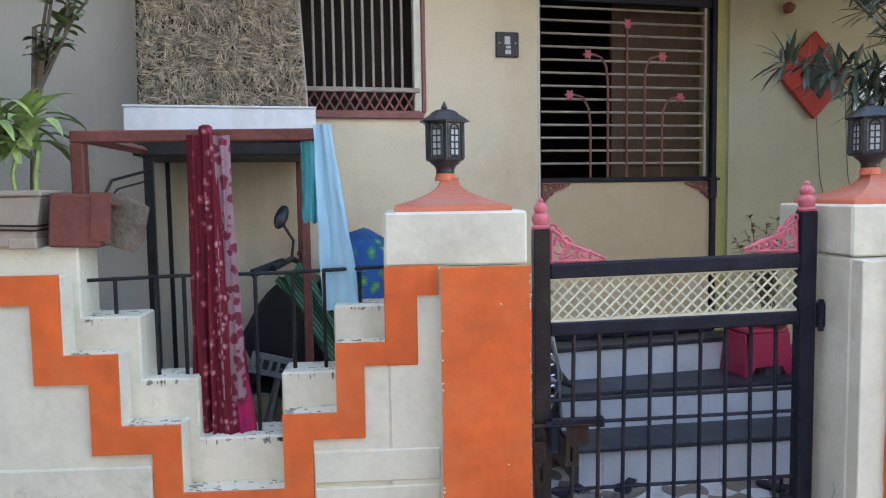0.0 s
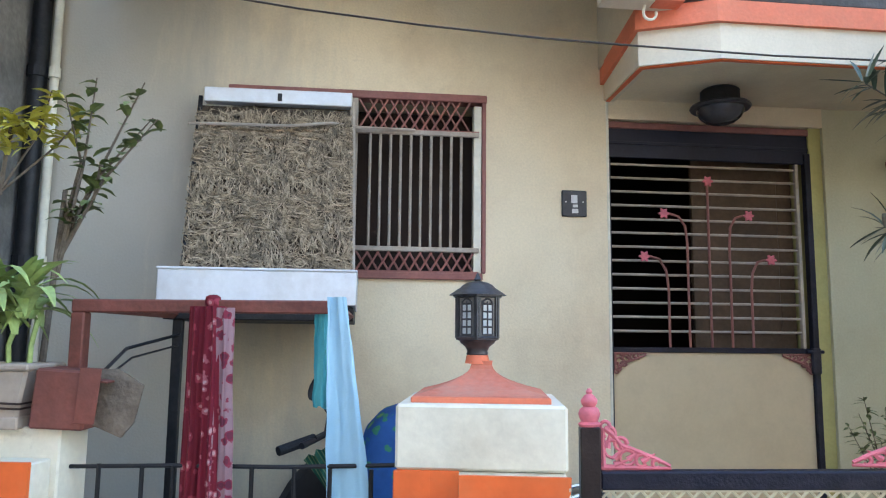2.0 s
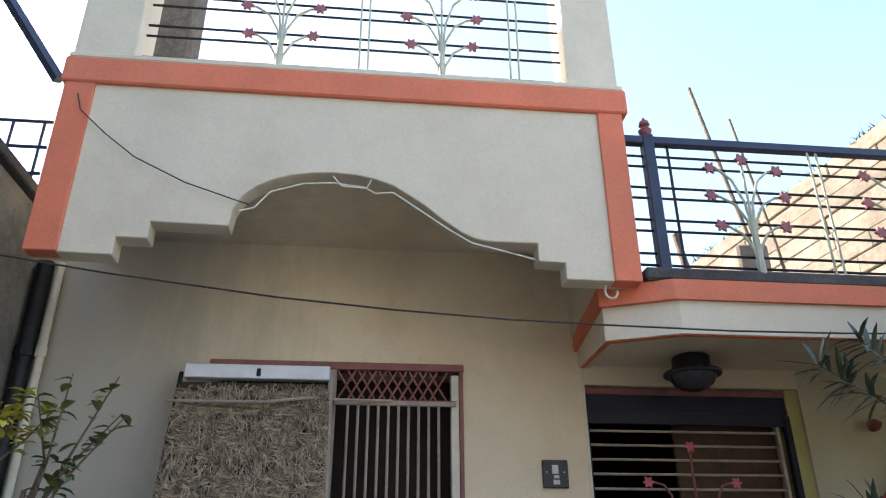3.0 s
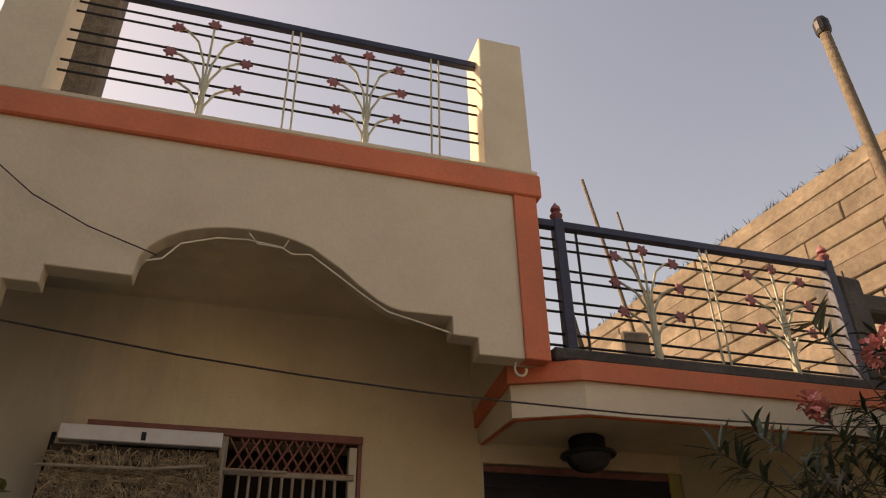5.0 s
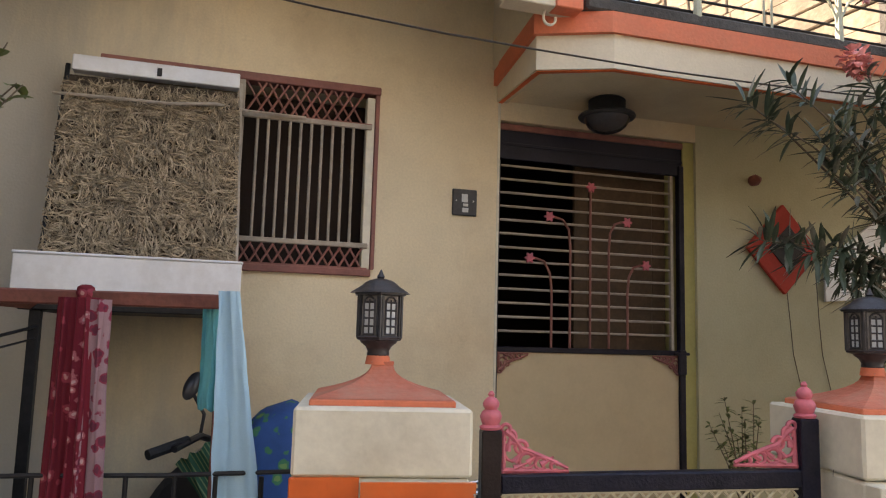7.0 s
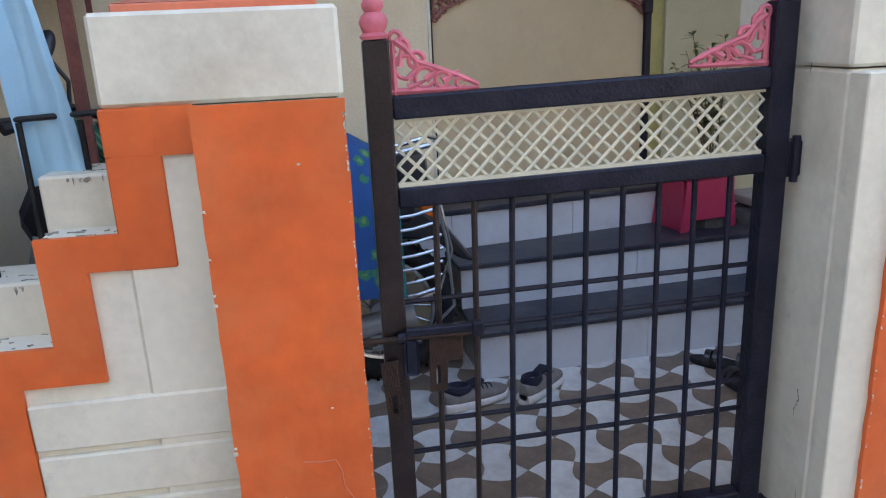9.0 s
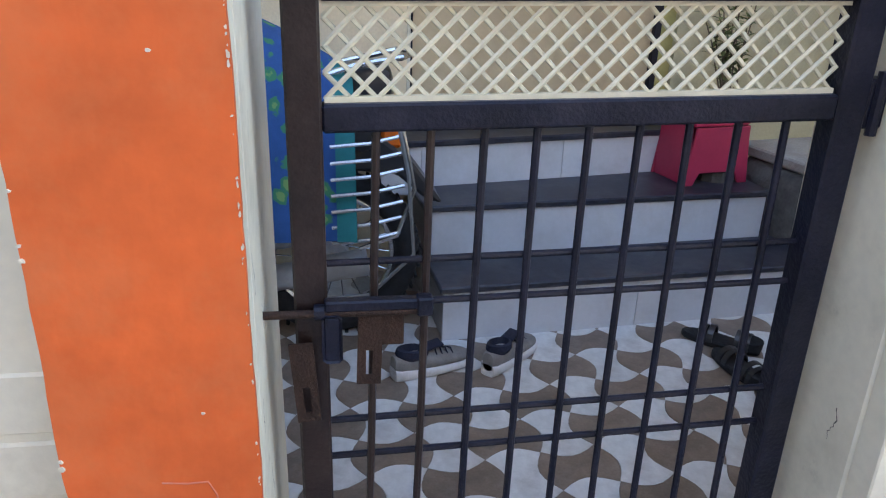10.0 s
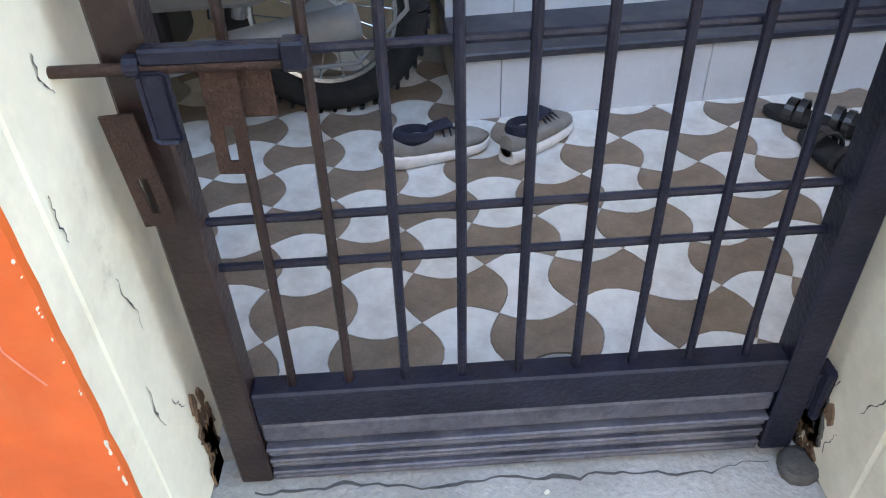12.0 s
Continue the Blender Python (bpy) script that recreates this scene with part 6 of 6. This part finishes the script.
# ---- stool, sacks and pot by the steps ----
M_PINKPL = mat("pink_plastic", (0.42, 0.030, 0.085), 0.45, var=0.1, scale=8, bump=0.03)
stool = thing("plastic_stool", "bright pink plastic stool standing on the second step", "stool", HOUSE @ pose(1.44, -0.285, 0.450))
part("seat", wobble(box(-0.13, 0.13, -0.11, 0.11, 0.235, 0.262, 0.012, seg=2), 0.002, 8), M_PINKPL, stool, smooth=True)
for y, sg in ((-0.10, -1), (0.10, 1)):
    part("side_panel", prism([(-0.125, 0.235), (0.125, 0.235), (0.155, 0.0), (0.11, 0.0), (0.085, 0.05), (-0.085, 0.05), (-0.11, 0.0), (-0.155, 0.0)], "y", y - 0.006 + 0.01 * sg, y + 0.006 + 0.01 * sg, bev=0.003), M_PINKPL, stool)
for x, sg in ((-0.125, -1), (0.125, 1)):
    part("side_panel", prism([(-0.10, 0.235), (0.10, 0.235), (0.115, 0.0), (-0.115, 0.0)], "x", x - 0.006 + 0.012 * sg, x + 0.006 + 0.012 * sg, bev=0.003), M_PINKPL, stool)
M_SACK = mat("grey_sacking", (0.13, 0.125, 0.12), 0.9, var=0.4, scale=9, bump=0.5)
sack = tagged(link("rubble_sack", wobble(box(1.60, 1.95, -0.75, -0.20, 0.0, 0.50, 0.09, seg=3), 0.03, 5), M_SACK, smooth=True), "grey sack heaped beside the entry steps", "sack")
sack.matrix_basis = HOUSE @ pose(0.06, 0, 0.04)
slab = tagged(link("concrete_slab", wobble(box(1.62, 2.05, -0.82, -0.2, 0.50, 0.545, 0.008), 0.006, 8), M_CONCRETE), "rough grey stone slab lying on the sack", "slab")
slab.matrix_basis = HOUSE @ pose(0.06, 0, 0.03)
pot = thing("plant_pot", "dark clay pot with a thin leafy plant by the door", "plant pot", HOUSE @ pose(1.50, -0.30, 0.58))
part("pot", lathe([(0.07, 0.0), (0.085, 0.06), (0.10, 0.14), (0.112, 0.16), (0.10, 0.165), (0.09, 0.14)], 0, 0, 18), M_TERRA, pot, smooth=True)
part("pot_stand", lathe([(0.09, -0.55), (0.09, -0.008), (0.06, 0.0)], 0, 0, 14), M_DARKCONC, pot)
vs, fs = [], []
rnd = random.Random(14)
for k in range(11):
    tip = Vector((rnd.uniform(-0.16, 0.16), rnd.uniform(-0.1, 0.1), rnd.uniform(0.45, 0.80)))
    st = Vector((rnd.uniform(-0.03, 0.03), rnd.uniform(-0.03, 0.03), 0.14))
    part("stem", tube([st, st.lerp(tip, 0.5) + Vector((0, 0, 0.04)), tip], 0.004, 5, r_end=0.0015), M_BARK, pot)
    for i in range(34):
        s = rnd.uniform(0.25, 1.0)
        a = rnd.uniform(0, 6.283)
        leaf_strip(vs, fs, st.lerp(tip, s) + Vector((0, 0, 0.16 * s * (1 - s))), (math.cos(a), math.sin(a), rnd.uniform(-0.2, 0.8)), rnd.uniform(0.03, 0.06), 0.016, 0.4, n=3)
leaf_mesh("leaves", vs, fs, M_LEAFTREE, pot)

# ---- shoes ----
M_KNIT = mat("grey_knit_upper", (0.27, 0.245, 0.225), 0.9, var=0.2, scale=30, fine=400, bump=0.5)
M_NAVYKNIT = mat("navy_lining", (0.022, 0.024, 0.045), 0.85, var=0.3, scale=20, fine=300, bump=0.4)
M_SOLE = mat("white_foam_sole", (0.76, 0.73, 0.71), 0.7, var=0.1, scale=12, bump=0.1, dirt=(0.4, 0.35, 0.3), dirt_amt=0.4, dirt_scale=15)


def sneaker(m):
    """Heel at -x, toe at +x, 0.28 long."""
    t = thing("sneaker", "grey knit sneaker with white sole and navy lining", "shoe", m, group="pair of sneakers")
    def half(x):
        s = (x + 0.14) / 0.28
        return 0.030 + 0.018 * math.sin(math.pi * min(1, max(0, (s - 0.15) / 1.0))) + (0.002 if s < 0.3 else 0) - (0.028 * max(0, (s - 0.82) / 0.18) ** 2) - 0.012 * max(0, (0.1 - s) / 0.1) ** 2
    def loft(rows, name, material, label):
        bm = bmesh.new()
        rings = []
        for x, hw, zb, zt, pw in rows:
            ring = []
            for k in range(20):
                a = 2 * math.pi * k / 20
                cy, cz = math.cos(a), math.sin(a)
                y = math.copysign(abs(cy) ** pw, cy) * hw
                z = (zb + zt) / 2 + math.copysign(abs(cz) ** pw, cz) * (zt - zb) / 2
                ring.append(bm.verts.new((x, y, z)))
            rings.append(ring)
        for a, b in zip(rings, rings[1:]):
            for k in range(20):
                bm.faces.new((a[k], a[(k + 1) % 20], b[(k + 1) % 20], b[k]))
        bm.faces.new(rings[0][::-1])
        bm.faces.new(rings[-1])
        return part(name, bm, material, t, label, smooth=True)
    xs = [-0.14 + 0.28 * i / 16 for i in range(17)]
    loft([(x, half(x) + 0.004, 0.0 + (0.010 * max(0, (x - 0.09) / 0.05)), 0.038 - 0.008 * ((x + 0.14) / 0.28) + 0.004 * (1 if x < -0.1 else 0), 0.45) for x in xs], "sole", M_SOLE, "white foam sole")
    def top(x):
        s = (x + 0.14) / 0.28
        return 0.082 if s < 0.10 else 0.080 - 0.012 * (s - 0.1) / 0.4 if s < 0.5 else 0.068 - 0.030 * ((s - 0.5) / 0.5) ** 1.3
    loft([(x, half(x) - 0.001, 0.020, top(x), 0.75) for x in xs[:-1]] + [(0.139, 0.012, 0.022, 0.034, 0.9)], "upper", M_KNIT, "grey knit upper")
    bm = lathe([(0.030, 0.0), (0.036, 0.008), (0.034, 0.016), (0.027, 0.018), (0.022, 0.006)], 0, 0, 18)
    o = part("collar", bm, M_NAVYKNIT, t, "navy padded collar", smooth=True)
    o.matrix_basis = pose(-0.078, 0, 0.060, 0, 9, 0) @ Matrix.Diagonal((1.60, 1.0, 2.1, 1))
    o = part("tongue", wobble(box(-0.005, 0.055, -0.022, 0.022, 0.0, 0.010, 0.004, seg=2), 0.003, 20), M_NAVYKNIT, t, smooth=True)
    o.matrix_basis = pose(-0.025, 0, 0.082, 0, -6, 0)
    for k in range(4):
        x = 0.0 + 0.02 * k
        part("lace", tube([(x, -0.026, 0.066 - 0.004 * k), (x + 0.006, 0, 0.080 - 0.006 * k), (x, 0.026, 0.066 - 0.004 * k)], 0.0028, 5), M_NAVYKNIT, t)
    return t


shoe = sneaker(pose(0.246, 0.945, 0.046, 0, 0, 22))
copy_thing(shoe, pose(0.510, 0.985, 0.046, 0, 0, 46))


def sandal(m):
    t = thing("sandal", "black strapped sandal lying on the tiles", "sandal", m, group="pair of sandals")
    out = []
    for k in range(28):
        a = 2 * math.pi * k / 28
        out.append((0.135 * math.cos(a), (0.042 + 0.010 * math.cos(a)) * math.sin(a)))
    part("sole", prism(out, "z", 0.0, 0.024, bev=0.005), M_TYRE, t)
    for x, h, w in ((0.06, 0.055, 0.012), (0.03, 0.062, 0.010), (-0.06, 0.07, 0.010), (-0.09, 0.065, 0.009)):
        bm = bmesh.new()
        rows = []
        for k in range(11):
            a = math.pi * k / 10
            y, z = 0.046 * math.cos(a), 0.018 + h * math.sin(a) * 0.8
            rows.append((bm.verts.new((x - w, y, z)), bm.verts.new((x + w, y, z))))
        for a, b in zip(rows, rows[1:]):
            bm.faces.new((a[0], a[1], b[1], b[0]))
        ext = bmesh.ops.extrude_face_region(bm, geom=bm.faces[:])
        bmesh.ops.scale(bm, vec=(1, 0.93, 0.94), verts=[q for q in ext["geom"] if isinstance(q, bmesh.types.BMVert)])
        part("strap", bm, M_SHELL, t)
    part("heel_cup", lathe([(0.036, 0.02), (0.040, 0.05), (0.036, 0.052)], -0.10, 0, 16), M_TYRE, t)
    return t


sd = sandal(pose(1.27, 1.01, 0.046, 0, 0, 138))
copy_thing(sd, pose(1.24, 0.825, 0.046, 0, 0, 97))
# Thin white upright along the inner side of the hinge post.
part("tie_rod", tube([(0.755, 0.032, 0.54), (0.752, 0.034, 0.80), (0.748, 0.033, 1.04)], 0.0042, 8), M_WHITEWALL, gate, "thin white rod along the hinge post")

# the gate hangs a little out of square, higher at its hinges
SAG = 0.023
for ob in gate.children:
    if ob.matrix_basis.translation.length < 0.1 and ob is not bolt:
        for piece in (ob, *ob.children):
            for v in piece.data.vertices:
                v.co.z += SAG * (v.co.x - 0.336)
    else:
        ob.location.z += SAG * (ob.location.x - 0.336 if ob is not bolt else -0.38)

# ---- flakes and cracks on the threshold ----
rnd = random.Random(9)
for k in range(16):
    c = tagged(link("plaster_chip", wobble(box(-0.005, 0.005, -0.0035, 0.0035, 0, 0.003, 0.001), 0.003, 60, k), M_WHITEWALL), "small pale plaster chip on the concrete", "chip", "plaster chips")
    c.matrix_basis = pose(rnd.uniform(-0.1, 0.85), rnd.uniform(-0.24, -0.05), 0.0, 0, 0, rnd.uniform(0, 360))

# ---- wavy floor tiles: cells with bowed edges, brown and white in turn ----
CELL = 0.156
BOW = 0.033


def bowed(sign):
    """The outline of one cell: two edges bow out and two bow in, so that the cells interlock."""
    h = CELL / 2 - 0.0007
    pts = []
    for e in range(4):
        for k in range(6):
            s = k / 6
            b = BOW * math.sin(math.pi * s) * (sign if e % 2 == 0 else -sign)
            a = -h + 2 * h * s
            pts.append([(h + b, a), (-a, h + b), (-h - b, -a), (a, -h - b)][e])
    return pts


tile_mesh = []
for sign, material in ((1, M_TILEB), (-1, M_TILEW)):
    bm = prism(bowed(sign), "z", 0.0, 0.006)
    bmesh.ops.recalc_face_normals(bm, faces=bm.faces[:])
    me = bpy.data.meshes.new("floor_tile")
    bm.to_mesh(me)
    bm.free()
    me.materials.append(material)
    tile_mesh.append(me)
turn = pose(-0.056, 0.354, 0.0395, 0, 0, 6.2)
for i in range(-5, 13):
    for j in range(-3, 10):
        p = turn @ Vector((i * CELL, j * CELL, 0))
        if not (-0.62 < p.x < 1.7 and 0.098 < p.y < 1.62):
            continue
        o = new("floor_tile", tile_mesh[(i + j) % 2])
        o.parent = floor_bed
        o.matrix_basis = turn @ pose(i * CELL, j * CELL, 0.0006 * ((i * 7 + j * 3) % 3))
